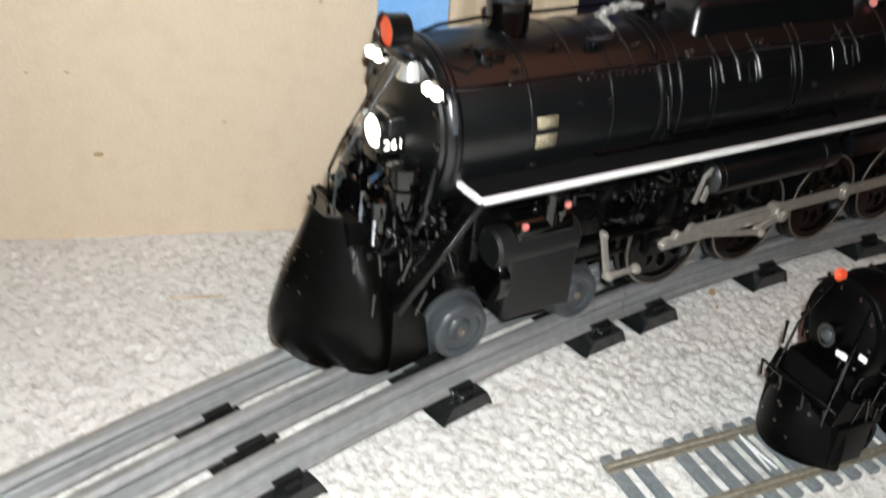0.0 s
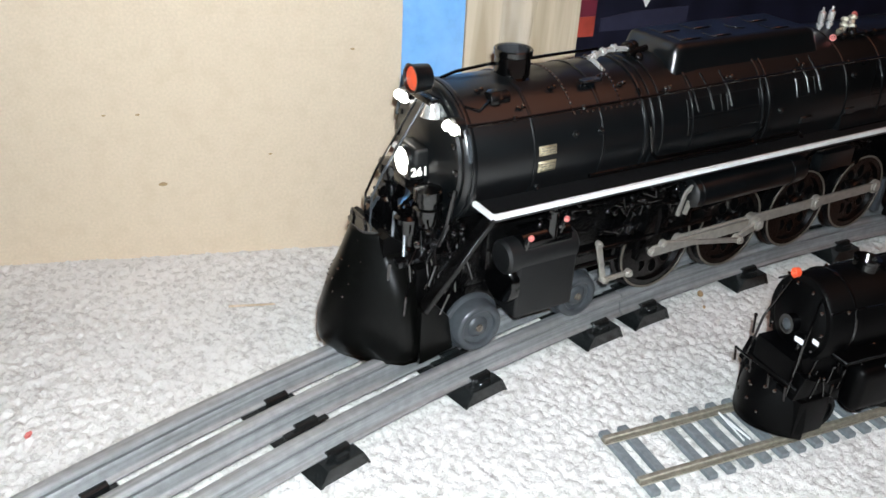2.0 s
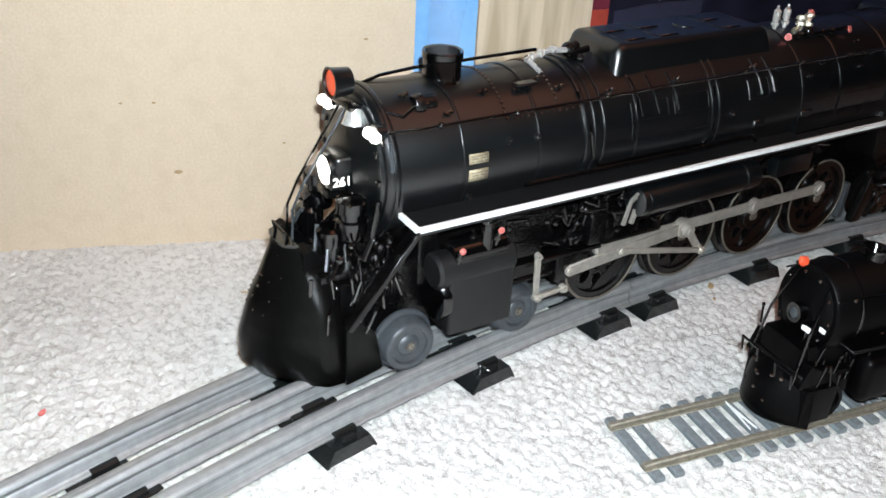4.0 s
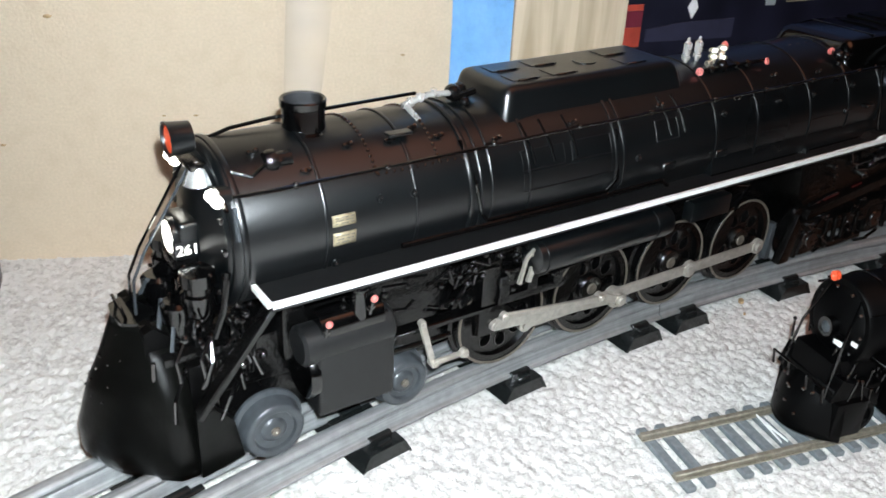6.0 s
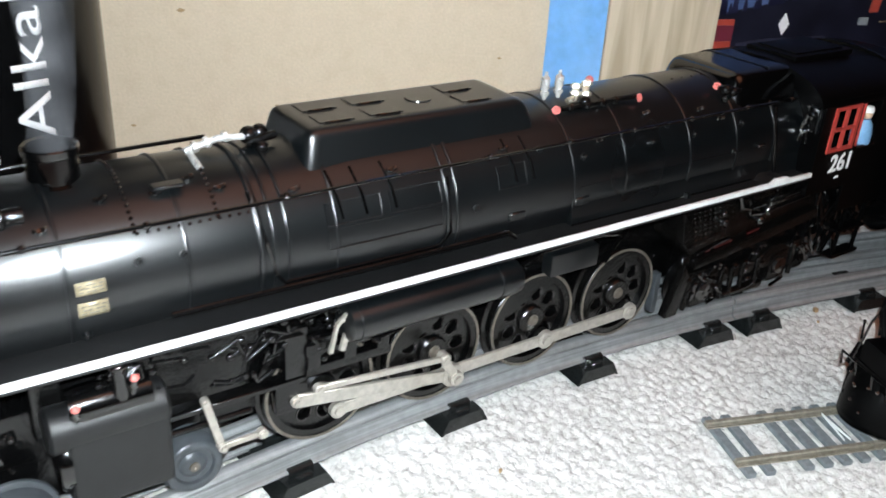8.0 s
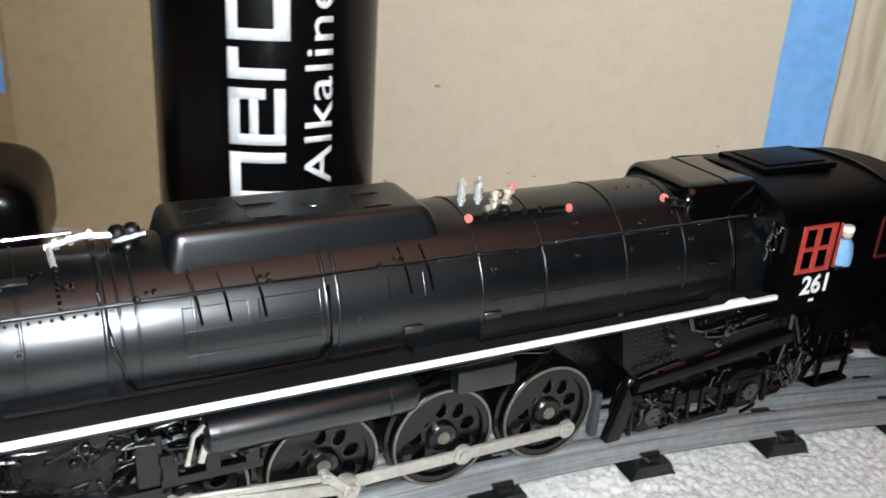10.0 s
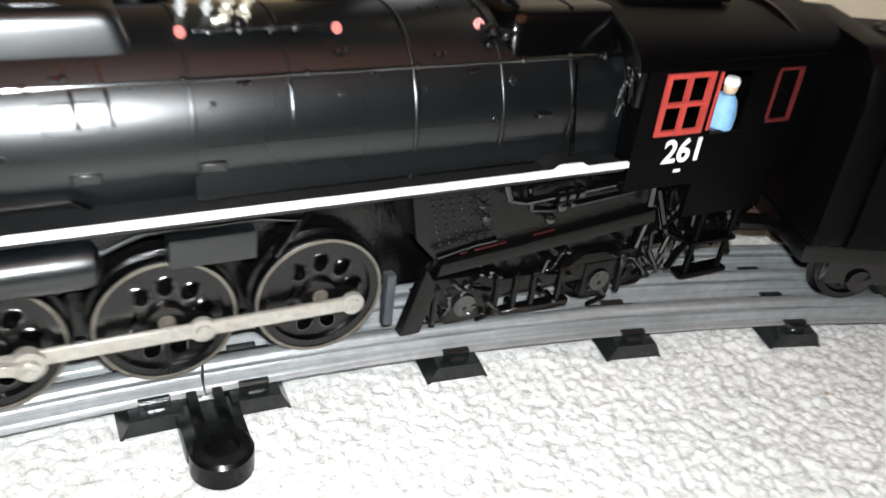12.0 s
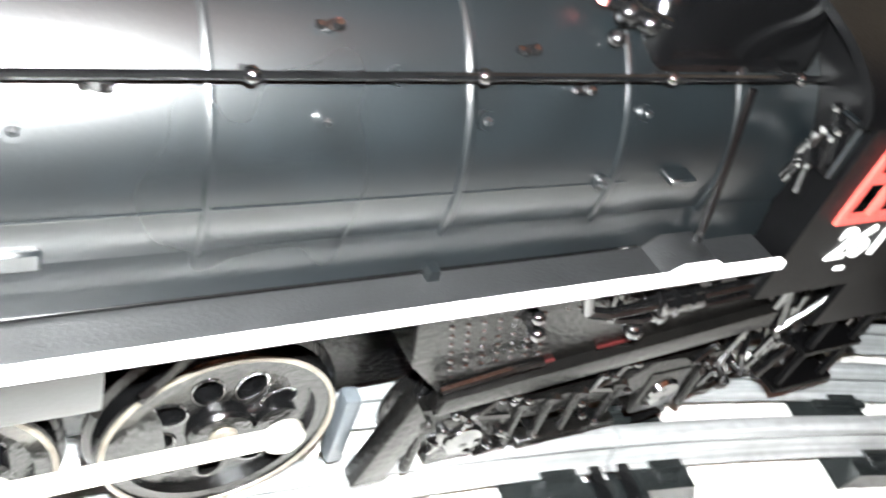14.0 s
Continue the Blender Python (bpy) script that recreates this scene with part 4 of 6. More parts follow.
        part("valve_handwheel", bm, PINK, lo, "small red handwheel")
    bm = B()
    for x, y, z, r in ((0.0455, -0.0165, 0.1035, 0.0021), (0.0490, -0.0175, 0.1025, 0.0017), (0.0440, -0.0180, 0.1005, 0.0013)):
        ball(bm, (x, y, z), r, 2)
    cyl(bm, (0.0420, -0.0155, 0.1046), (0.0520, -0.0180, 0.1030), 0.0008, 0.0008, 8)
    part("injector_valve", bm, SOOT, lo)
    # smokebox front
    part("smokebox_door", lathe(B(), [(0, 0.0215), (0.0012, 0.0205), (0.0012, 0.0180), (0.0040, 0.0110), (0.0045, 0.0)], (-0.2142, 0, CZ), (-1, 0, 0), 48), BLACK, lo)
    for k in range(14):
        a = 2 * math.pi * k / 14
        part("door_dog", box(B(), -0.2165, -0.2140, 0.0195 * math.cos(a) - 0.0009, 0.0195 * math.cos(a) + 0.0009, CZ + 0.0195 * math.sin(a) - 0.0009, CZ + 0.0195 * math.sin(a) + 0.0009, 0.0004), SPARK, lo)
    hd = part("headlight", lathe(B(), [(0, 0.0050), (0.0060, 0.0056), (0.0064, 0.0056), (0.0064, 0.0048), (0.0054, 0.0045), (0.0054, 0.0)], (-0.2185, 0, 0.0785), (-1, 0, 0), 32), BLACK, lo)
    part("shell", box(B(), -0.2235, -0.2140, -0.0062, 0.0062, 0.0733, 0.0842, 0.0016, 3), BLACK, hd, "boxy black headlight housing")
    part("lens", lathe(B(), [(0.0, 0.0047), (0.0008, 0.0043), (0.0012, 0.0)], (-0.2242, 0, 0.0785), (-1, 0, 0), 28), LENS, hd, "lit white headlight lens")
    for sgn in (-1, 1):
        nb = part("number_board", prism(B(), [(-0.2250, sgn * 0.0060), (-0.2178, sgn * 0.0065), (-0.2178, sgn * 0.0040), (-0.2250, sgn * 0.0040)], 0.0738, 0.0790, "z", 0.0003), BLACK, hd)
        lettering("number", "261", 0.0042, 0.0001, pose(-0.22155, sgn * 0.00655, 0.0764, 90, 0, -4 if sgn < 0 else 191), LITNUM, nb, 0.00004)
    bm = box(B(), -0.2255, -0.2160, -0.0042, 0.0042, 0.0700, 0.0742, 0.0008)
    part("headlight_bracket", bm, SOOT, lo)
    for sgn in (-1, 1):
        cl = part("class_lamp", lathe(B(), [(0, 0.0030), (0.0034, 0.0032), (0.0036, 0.0)], (-0.2125, sgn * 0.0162, 0.0945), (-1, 0, 0), 18), BLACK, lo)
        for dy in (-0.0021, 0.0021):
            part("bulb", ball(B(), (-0.2165, sgn * 0.0162 + dy, 0.0945), 0.0018, 2), BULB, cl, "lit white bulb")
    # hooded warning lamp over the smokebox
    hood = part("warning_lamp", lathe(B(), [(0, 0.0), (0, 0.0042), (0.0058, 0.0047), (0.0064, 0.0049), (0.0064, 0.0043), (0.0046, 0.0040), (0.0046, 0.0)], (-0.2162, 0, 0.1062), (-1, 0, 0), 32), BLACK, lo)
    part("lens", lathe(B(), [(0, 0.0040), (0.0010, 0.0038), (0.0016, 0.0)], (-0.2209, 0, 0.1062), (-1, 0, 0), 28), ORANGE, hood, "red-orange lamp lens")
    part("bell", lathe(B(), [(0, 0.0040), (0.0010, 0.0034), (0.0035, 0.0026), (0.0055, 0.0018), (0.0062, 0.0)], (-0.2165, -0.0045, 0.0945), (0, 0, 1), 24), SILVER, lo, "bright bell")
    part("bell_yoke", box(B(), -0.2190, -0.2130, -0.0065, 0.0065, 0.0985, 0.1005, 0.0006), SOOT, lo)
    for sgn in (-1, 1):
        part("front_stay", pipe(B(), [(-0.2175, 0.0012 + sgn * 0.0022, 0.0985), (-0.2315, 0.0030 + sgn * 0.0022, 0.0745), (-0.2350, 0.0035 + sgn * 0.0022, 0.0665), (-0.2355, 0.0035 + sgn * 0.0022, 0.0560)], 0.00042, 6), GREYWHEEL if sgn < 0 else SPARK, lo, "thin grey stay rod")
        part("step_rail", pipe(B(), [(-0.2150, sgn * 0.0150, CZ + 0.0165), (-0.2152, sgn * 0.0215, CZ + 0.0125)], 0.0006, 6), SPARK, lo)
        part("step_rail", pipe(B(), [(-0.2135, sgn * 0.0222, CZ + 0.0135), (-0.2137, sgn * 0.0245, CZ + 0.0050)], 0.0007, 6), GREYWHEEL, lo, "short grey upright grab rail")
        part("corner_pipe", pipe(B(), [(-0.2155, sgn * 0.0195, CZ - 0.006), (-0.2175, sgn * 0.0190, CZ - 0.018), (-0.2200, sgn * 0.0180, CZ - 0.026)], 0.0009, 6), GLOSS, lo)
    # cluster of pumps and pipes behind the pilot
    bm = B()
    for y in (-0.0085, 0.0085):
        lathe(bm, [(0, 0.0046), (0.004, 0.0048), (0.0045, 0.0040), (0.009, 0.0040), (0.0095, 0.0048), (0.0145, 0.0048), (0.0155, 0.0036), (0.0155, 0.0)], (-0.2265, y, 0.0480), (0, 0, 1), 24)
    part("air_pump", bm, GLOSS, lo)
    rng = random.Random(3)
    for k in range(120):
        x, y, z = -0.2290 + rng.random() * 0.026, -0.0215 + rng.random() * 0.043, 0.042 + rng.random() * 0.022
        bm = ball(B(), (x, y, z), 0.0006 + rng.random() * 0.0009, 2)
        x2, y2 = x + rng.uniform(-0.006, 0.006), y + rng.uniform(-0.005, 0.005)
        pipe(bm, [(x, y, z), (x2, y2, z - 0.006), (x2 + rng.uniform(-0.004, 0.004), y2, z - 0.013)], 0.00055, 6)
        part("air_pipe", bm, SPARK, lo)
    part("front_frame", box(B(), -0.2290, -0.1700, -0.0140, 0.0140, 0.0320, 0.0480, 0.0012), SOOT, lo)
    part("leading_truck_frame", box(B(), -0.2270, -0.1560, -0.0130, 0.0130, 0.0175, 0.0325, 0.0012), SOOT, lo)
    # Dark filler plate, added to hide bright carpet showing through here.
    part("buffer_beam", box(B(), -0.2284, -0.2236, -0.0190, 0.0190, 0.0290, 0.0475, 0.0008), MATT, lo)
    for sgn in (-1, 1):
        for k in range(14):
            part("air_pipe", pipe(ball(B(), (-0.2235 + 0.0011 * k, sgn * (0.0145 + 0.004 * math.sin(2.1 * k) ** 2), 0.0350 + 0.008 * math.cos(1.7 * k) ** 2), 0.0008, 2), [(-0.2235 + 0.0011 * k, sgn * 0.0165, 0.0380), (-0.2230 + 0.0011 * k, sgn * 0.0168, 0.0460)], 0.0005, 6), SOOT, lo)
    for sgn in (-1, 1):
        part("deck_brace", pipe(B(), [(-0.2300, sgn * 0.0060, 0.0635), (-0.2345, sgn * 0.0120, 0.0510)], 0.0007, 6), GREYWHEEL, lo, "short grey diagonal rod")
        part("deck_brace", pipe(B(), [(-0.2270, sgn * 0.0080, 0.0630), (-0.2310, sgn * 0.0145, 0.0510)], 0.0006, 6), GREYWHEEL, lo, "short grey diagonal rod")
        part("lifting_bar", pipe(B(), [(-0.2365, sgn * 0.0155, 0.0500), (-0.2372, sgn * 0.0150, 0.0380), (-0.2360, sgn * 0.0185, 0.0300)], 0.0006, 6), SPARK, lo)
        part("feed_pump", lathe(B(), [(0, 0.0), (0, 0.0046), (0.0012, 0.0050), (0.0060, 0.0050), (0.0066, 0.0040), (0.0086, 0.0040), (0.0090, 0.0050), (0.0125, 0.0048), (0.0135, 0.0)], (-0.2215, sgn * 0.0125, 0.0605), (0, 0, 1), 22), GLOSS, lo)
        for k in range(6):
            part("pump_bolt", ball(B(), (-0.2215 + 0.0046 * math.cos(1.05 * k), sgn * 0.0125 + 0.0046 * math.sin(1.05 * k), 0.0728), 0.0006, 1), SPARK, lo)
    part("saddle", box(B(), -0.2000, -0.1690, -0.0175, 0.0175, 0.0380, 0.0620, 0.003), SOOT, lo)
    for sgn in (-1, 1):
        bm = B()
        a, b = Vector((-0.2070, sgn * 0.0290, 0.0675)), Vector((-0.2285, sgn * 0.0245, 0.0350))
        box(bm, -0.0030, 0.0030, -0.0010, 0.0010, 0.0, (b - a).length, 0.0004, 1)
        q = (b - a).to_track_quat("Z", "X").to_matrix().to_4x4()
        bmesh.ops.transform(bm, matrix=Matrix.Translation(a) @ q @ Matrix.Rotation(radians(90), 4, "Z"), verts=bm.verts)
        part("running_board_brace", bm, SOOT, lo)
    # pilot: a plough with rounded cheeks
    bm = B()
    n, m = 28, 20
    g = []
    for j in range(m + 1):
        t = j / m
        z = 0.0128 + 0.0455 * t
        nose = float(np.interp(z, (0.0128, 0.018, 0.026, 0.038, 0.046, 0.0585), (0.2520, 0.2555, 0.2553, 0.2515, 0.2475, 0.2425)))
        wid = float(np.interp(z, (0.0128, 0.020, 0.030, 0.040, 0.048, 0.0585), (0.0235, 0.0238, 0.0225, 0.0190, 0.0145, 0.0085)))
        end = float(np.interp(z, (0.0128, 0.035, 0.0585), (0.2345, 0.2345, 0.2375)))
        row = [bm.verts.new((-0.2285, -wid, z + 0.001 * (1 - t)))]
        for k in range(n + 1):
            u = -1 + 2 * k / n
            row.append(bm.verts.new((-end - (nose - end) * (1 - abs(u) ** 1.7), wid * u, z + 0.0010 * abs(u) ** 2 * (1 - t))))
        row.append(bm.verts.new((-0.2285, wid, z + 0.001 * (1 - t))))
        g.append(row)
    for j in range(m):
        for k in range(n + 2):
            bm.faces.new((g[j][k], g[j][k + 1], g[j + 1][k + 1], g[j + 1][k]))
    bmesh.ops.recalc_face_normals(bm, faces=bm.faces)
    pi = part("pilot", bm, LUMPY, lo, "glossy black rounded plough pilot")
    so = pi.modifiers.new("thickness", "SOLIDIFY")
    so.thickness = 0.0016
    bm = prism(B(), [(-0.0085, -0.2375), (0.0085, -0.2375), (0.0060, -0.2415), (0.0, -0.2425), (-0.0060, -0.2415)], 0.0578, 0.0588, "z")
    for v in bm.verts:
        v.co.x, v.co.y = v.co.y, v.co.x
    bmesh.ops.recalc_face_normals(bm, faces=bm.faces)
    part("top_plate", bm, GLOSS, pi)
    rngp = random.Random(21)
    for k in range(26):
        y = rngp.uniform(-0.013, 0.013)
        z = rngp.uniform(0.036, 0.056)
        nx = float(np.interp(z, (0.026, 0.038, 0.046, 0.0585), (0.2553, 0.2515, 0.2475, 0.2425)))
        wd = float(np.interp(z, (0.030, 0.040, 0.048, 0.0585), (0.0225, 0.0190, 0.0145, 0.0085)))
        if abs(y) > wd * 0.9:
            continue
        x = -0.2350 - (nx - 0.2350) * (1 - abs(y / wd) ** 1.7)
        part("pilot_bolt", ball(B(), (x, y, z), 0.0003 + 0.0003 * rngp.random(), 1), SPARK, pi)
    part("grab_loop", pipe(B(), [(-0.2395, -0.0045, 0.0580), (-0.2405, -0.0045, 0.0622), (-0.2405, 0.0045, 0.0622), (-0.2395, 0.0045, 0.0580)], 0.0005, 6), GLOSS, pi)
    part("pilot_deck", box(B(), -0.2340, -0.2180, -0.0170, 0.0170, 0.0480, 0.0505, 0.0006), SOOT, lo)
    for sgn in (-1, 1):
        bm = prism(B(), [(-0.2375, 0.0500), (-0.2375, 0.0575), (-0.2350, 0.0585), (-0.2270, 0.0520), (-0.2270, 0.0490)], sgn * 0.0060, sgn * 0.0125)
        part("deck_plate", bm, MATT, lo)
        bm = prism(B(), [(-0.2292, 0.0135), (-0.2160, 0.0165), (-0.2185, 0.0300), (-0.2240, 0.0360), (-0.2292, 0.0345)], sgn * 0.0215, sgn * 0.0250, "y", 0.0004)
        part("pilot_step", bm, LUMPY, lo)
    # running boards with white edges
    for sgn in (-1, 1):
        def yy(v):
            return sgn * v
        bm = B()
        out = [(-0.2088, yy(0.0200)), (-0.2090, yy(0.0332)), (0.0845, yy(0.0337)), (0.0845, yy(0.0235))]
        prism(bm, out, 0.0672, 0.0694, "z")
        part("running_board", bm, BOARD, lo)
        bm = B()
        prism(bm, [(-0.2092, yy(0.0330)), (-0.2092, yy(0.0343)), (0.0850, yy(0.0347)), (0.0850, yy(0.0334))], 0.0687, 0.0703, "z")
        prism(bm, [(-0.2091, yy(0.0330)), (-0.2105, yy(0.0336)), (-0.2103, yy(0.0222)), (-0.2089, yy(0.0220))], 0.0687, 0.0703, "z")
        prism(bm, [(0.0590, 0.0695), (0.0625, 0.0716), (0.0695, 0.0716), (0.0730, 0.0695)], yy(0.0334), yy(0.0347))
        part("white_edge", bm, WHITE, lo, "white painted running-board edge", smooth=False)
        bm = prism(B(), [(0.0590, 0.0690), (0.0625, 0.0714), (0.0695, 0.0714), (0.0730, 0.0690)], yy(0.0240), yy(0.0334))
        part("step_cover", bm, BOARD, lo)
        part("jacket_skirt", prism(B(), [(yy(0.0254), 0.0770), (yy(0.0262), 0.0740), (yy(0.0268), 0.0690), (yy(0.0240), 0.0690)], -0.0330, 0.0858, "x"), BLACK, lo)
        part("skirt_bead", pipe(B(), [(-0.0330, yy(0.0268), 0.0697), (0.0585, yy(0.0268), 0.0697)], 0.0003, 6), SPARK, lo)
        part("board_bracket", prism(B(), [(0.0205, 0.0690), (0.0225, 0.0690), (0.0222, 0.0712), (0.0208, 0.0712)], yy(0.0255), yy(0.0285)), BLACK, lo)
        part("air_tank", lathe(B(), [(0, 0.0), (0.0006, 0.0040), (0.002, 0.0056), (0.0045, 0.0058), (0.0600, 0.0058), (0.0625, 0.0054), (0.0640, 0.0036), (0.0645, 0.0)], (-0.1195, yy(0.0288), 0.0582), (1, 0, 0), 32), BLACK, lo)
        for x in (-0.1150, -0.0655):
            part("tank_band", lathe(B(), [(0, 0.0055), (0, 0.0061), (0.0010, 0.0061), (0.0010, 0.0055)], (x, yy(0.0288), 0.0582), (1, 0, 0), 28), BLACK, lo)
        part("lubricator_box", box(B(), -0.0400, -0.0190, min(yy(0.0275), yy(0.0225)), max(yy(0.0275), yy(0.0225)), 0.0520, 0.0600, 0.0006), BLACK, lo)
        part("tank_pipe", pipe(B(), [(-0.0560, yy(0.0288), 0.0600), (-0.0460, yy(0.0275), 0.0630), (-0.0180, yy(0.0275), 0.0635), (-0.0080, yy(0.0265), 0.0610), (-0.0140, yy(0.0262), 0.0510)], 0.0007, 6), GLOSS, lo)
        part("spring_hanger", pipe(B(), [(-0.004, yy(0.0260), 0.0640), (-0.014, yy(0.0260), 0.0520)], 0.0009, 6), GLOSS, lo)
    # cylinders and valve chests
    for sgn in (-1, 1):
        y0, y1 = sorted((sgn * 0.0160, sgn * 0.0300))
        part("cylinder_block", box(B(), -0.1945, -0.1690, y0, y1, 0.0245, 0.0485, 0.0016, 3), BOARD, lo, "dull black flat-sided cylinder casing")
        part("valve_chest", lathe(B(), [(0, 0.0), (0, 0.0052), (0.0010, 0.0062), (0.0290, 0.0062), (0.0300, 0.0052), (0.0300, 0.0)], (-0.1985, sgn * 0.0243, 0.0478), (1, 0, 0), 32), BOARD, lo)
        bm = lathe(B(), [(0, 0.0), (0, 0.0085), (0.0012, 0.0092), (0.0030, 0.0092), (0.0030, 0.0)], (-0.1968, sgn * 0.0215, 0.0375), (1, 0, 0), 32)
        lathe(bm, [(0, 0.0), (0, 0.0050), (0.0030, 0.0055), (0.0200, 0.0055), (0.0200, 0.0)], (-0.1925, sgn * 0.0240, 0.0525), (1, 0, 0), 28)
        part("cylinder_head", bm, GLOSS, lo)
        bm = cyl(B(), (-0.1800, sgn * 0.0270, 0.0470), (-0.1800, sgn * 0.0270, 0.0660), 0.0024, 0.0024, 16)
        ball(bm, (-0.1800, sgn * 0.0270, 0.0635), 0.0031, 2, (1, 1, 0.5))
        part("steam_pipe", bm, GLOSS, lo)
        for x, z in ((-0.1916, 0.0568), (-0.1772, 0.0611)):
            part("relief_cap", ball(B(), (x, sgn * 0.0311, z), 0.0013, 2, (0.9, 0.7, 0.9)), PINK, lo, "small red cap")
            bm = cyl(B(), (x, sgn * 0.0302, z - 0.0005), (x, sgn * 0.0285, z - 0.0060), 0.0008, 0.0008, 8)
            ball(bm, (x, sgn * 0.0288, z - 0.0035), 0.0015, 1)
            part("relief_valve", bm, SPARK, lo)
        # guide yoke, slide bars and link bracket
        part("slide_bar", box(B(), -0.1690, -0.1290, min(sgn * 0.0225, sgn * 0.0275), max(sgn * 0.0225, sgn * 0.0275), 0.0415, 0.0432, 0.0003, 1), SOOT, lo)
        part("piston_rod", cyl(B(), (-0.1700, sgn * 0.0240, 0.0350), (-0.1450, sgn * 0.0240, 0.0350), 0.0010, 0.0010, 10), SOOT, lo)
        bm = B()
        box(bm, -0.1360, -0.1290, min(sgn * 0.0200, sgn * 0.0280), max(sgn * 0.0200, sgn * 0.0280), 0.0440, 0.0600, 0.0008)
        box(bm, -0.1300, -0.1020, min(sgn * 0.0255, sgn * 0.0290), max(sgn * 0.0255, sgn * 0.0290), 0.0500, 0.0540, 0.0006)
        box(bm, -0.1300, -0.1020, min(sgn * 0.0255, sgn * 0.0290), max(sgn * 0.0255, sgn * 0.0290), 0.0435, 0.0465, 0.0006)
        for x in (-0.1275, -0.1160, -0.1050):
            box(bm, x - 0.0020, x + 0.0020, min(sgn * 0.0255, sgn * 0.0290), max(sgn * 0.0255, sgn * 0.0290), 0.0440, 0.0535, 0.0004)
        part("link_bracket", bm, SOOT, lo)
        bm = prism(B(), [(-0.1240, 0.0510), (-0.1215, 0.0600), (-0.1185, 0.0625), (-0.1160, 0.0605), (-0.1190, 0.0505), (-0.1205, 0.0510), (-0.1182, 0.0595), (-0.1195, 0.0603), (-0.1210, 0.0590), (-0.1228, 0.0508)], sgn * 0.0300, sgn * 0.0312)
        part("expansion_link", bm, STEEL, lo, "bright curved valve link")
        rng = random.Random(8)
        for k in range(60):
            x, z = -0.1900 + rng.random() * 0.086, 0.0475 + rng.random() * 0.017
            y = sgn * (0.0235 + 0.0060 * rng.random())
            bm = pipe(B(), [(x, y, z), (x + rng.uniform(-0.002, 0.007), y, z + rng.uniform(-0.004, 0.004)), (x + 0.004 + rng.random() * 0.006, y, z + rng.uniform(-0.002, 0.002))], 0.0005, 6)
            ball(bm, (x, y, z), 0.0006 + 0.0008 * rng.random(), 2)
            part("valve_linkage", bm, SOOT, lo)
        part("brake_shoe", box(B(), 0.0195, 0.0225, min(sgn * 0.0190, sgn * 0.0225), max(sgn * 0.0190, sgn * 0.0225), 0.0190, 0.0360, 0.0008), GREYWHEEL, lo)
    part("main_frame", box(B(), -0.1690, 0.0900, -0.0125, 0.0125, 0.0260, 0.0560, 0.001), SOOT, lo)
    # firebox sides, ash pan and its glow
    for sgn in (-1, 1):
        bm = prism(B(), [(0.0215, 0.0660), (0.0245, 0.0500), (0.0320, 0.0415), (0.1050, 0.0490), (0.1050, 0.0660)], sgn * 0.0120, sgn * 0.0278, "y", 0.0006)
        part("firebox_side", bm, DUSTY, lo)
        bm = B()
        for k in range(9):
            for j in range(7):
                ball(bm, (0.0270 + 0.0028 * j + 0.0006 * k, sgn * 0.0278, 0.0640 - 0.0020 * k), 0.0005, 1)
        for j in range(22):
            ball(bm, (0.050 + 0.0024 * j, sgn * 0.0278, 0.0580), 0.00036, 1)
        tagged(part("stay_bolts", bm, SPARK, lo), kind="stuff")
        part("ash_pan_lip", prism(B(), [(0.0310, 0.0385), (0.0320, 0.0425), (0.1040, 0.0500), (0.1050, 0.0455)], sgn * 0.0265, sgn * 0.0300, "y", 0.0005), DUSTY, lo)
        for x0, x1 in ((0.0385, 0.0405), (0.0430, 0.0530), (0.0620, 0.0690)):
            z = 0.0437 + 0.105 * (x0 - 0.0385)
            part("fire_slit", prism(B(), [(x0, z), (x0, z + 0.0004), (x1, z + 0.0004 + 0.105 * (x1 - x0)), (x1, z + 0.105 * (x1 - x0))], sgn * 0.0270, sgn * 0.0282), FIRE, lo, "glowing red slit")
        part("feed_pipe", pipe(B(), [(0.0300, sgn * 0.0298, 0.0455), (0.0420, sgn * 0.0300, 0.0480), (0.0480, sgn * 0.0300, 0.0485)], 0.0008, 8), GLOSS, lo)
        part("feed_pipe", pipe(B(), [(0.0560, sgn * 0.0305, 0.0640), (0.0575, sgn * 0.0305, 0.0570), (0.0640, sgn * 0.0305, 0.0560), (0.0930, sgn * 0.0305, 0.0585)], 0.0009, 8), GLOSS, lo)
        for x, z, r in ((0.0680, 0.0565, 0.0022), (0.0715, 0.0568, 0.0016), (0.0650, 0.0525, 0.0018), (0.0435, 0.0560, 0.0014), (0.0420, 0.0600, 0.0013), (0.0720, 0.0640, 0.0014)):
            bm = ball(B(), (x, sgn * 0.0300, z), r, 2)
            cyl(bm, (x, sgn * 0.0270, z), (x, sgn * 0.0300, z), r * 0.6, r * 0.6, 10)
            part("injector", bm, SPARK, lo)
        part("injector_pipe", pipe(B(), [(0.0480, sgn * 0.0312, 0.0660), (0.0495, sgn * 0.0318, 0.0618), (0.0540, sgn * 0.0320, 0.0606), (0.0700, sgn * 0.0320, 0.0616), (0.0840, sgn * 0.0318, 0.0625), (0.0960, sgn * 0.0312, 0.0630), (0.1000, sgn * 0.0305, 0.0600), (0.1010, sgn * 0.0300, 0.0520)], 0.0010, 8), SPARK, lo)
        for x in (0.0640, 0.0672, 0.0704):
            part("pipe_union", lathe(B(), [(0, 0.0012), (0.0003, 0.0021), (0.0022, 0.0021), (0.0025, 0.0012)], (x, sgn * 0.0320, 0.0611 + 0.06 * (x - 0.064)), (1, 0, 0.06), 10), SPARK, lo)
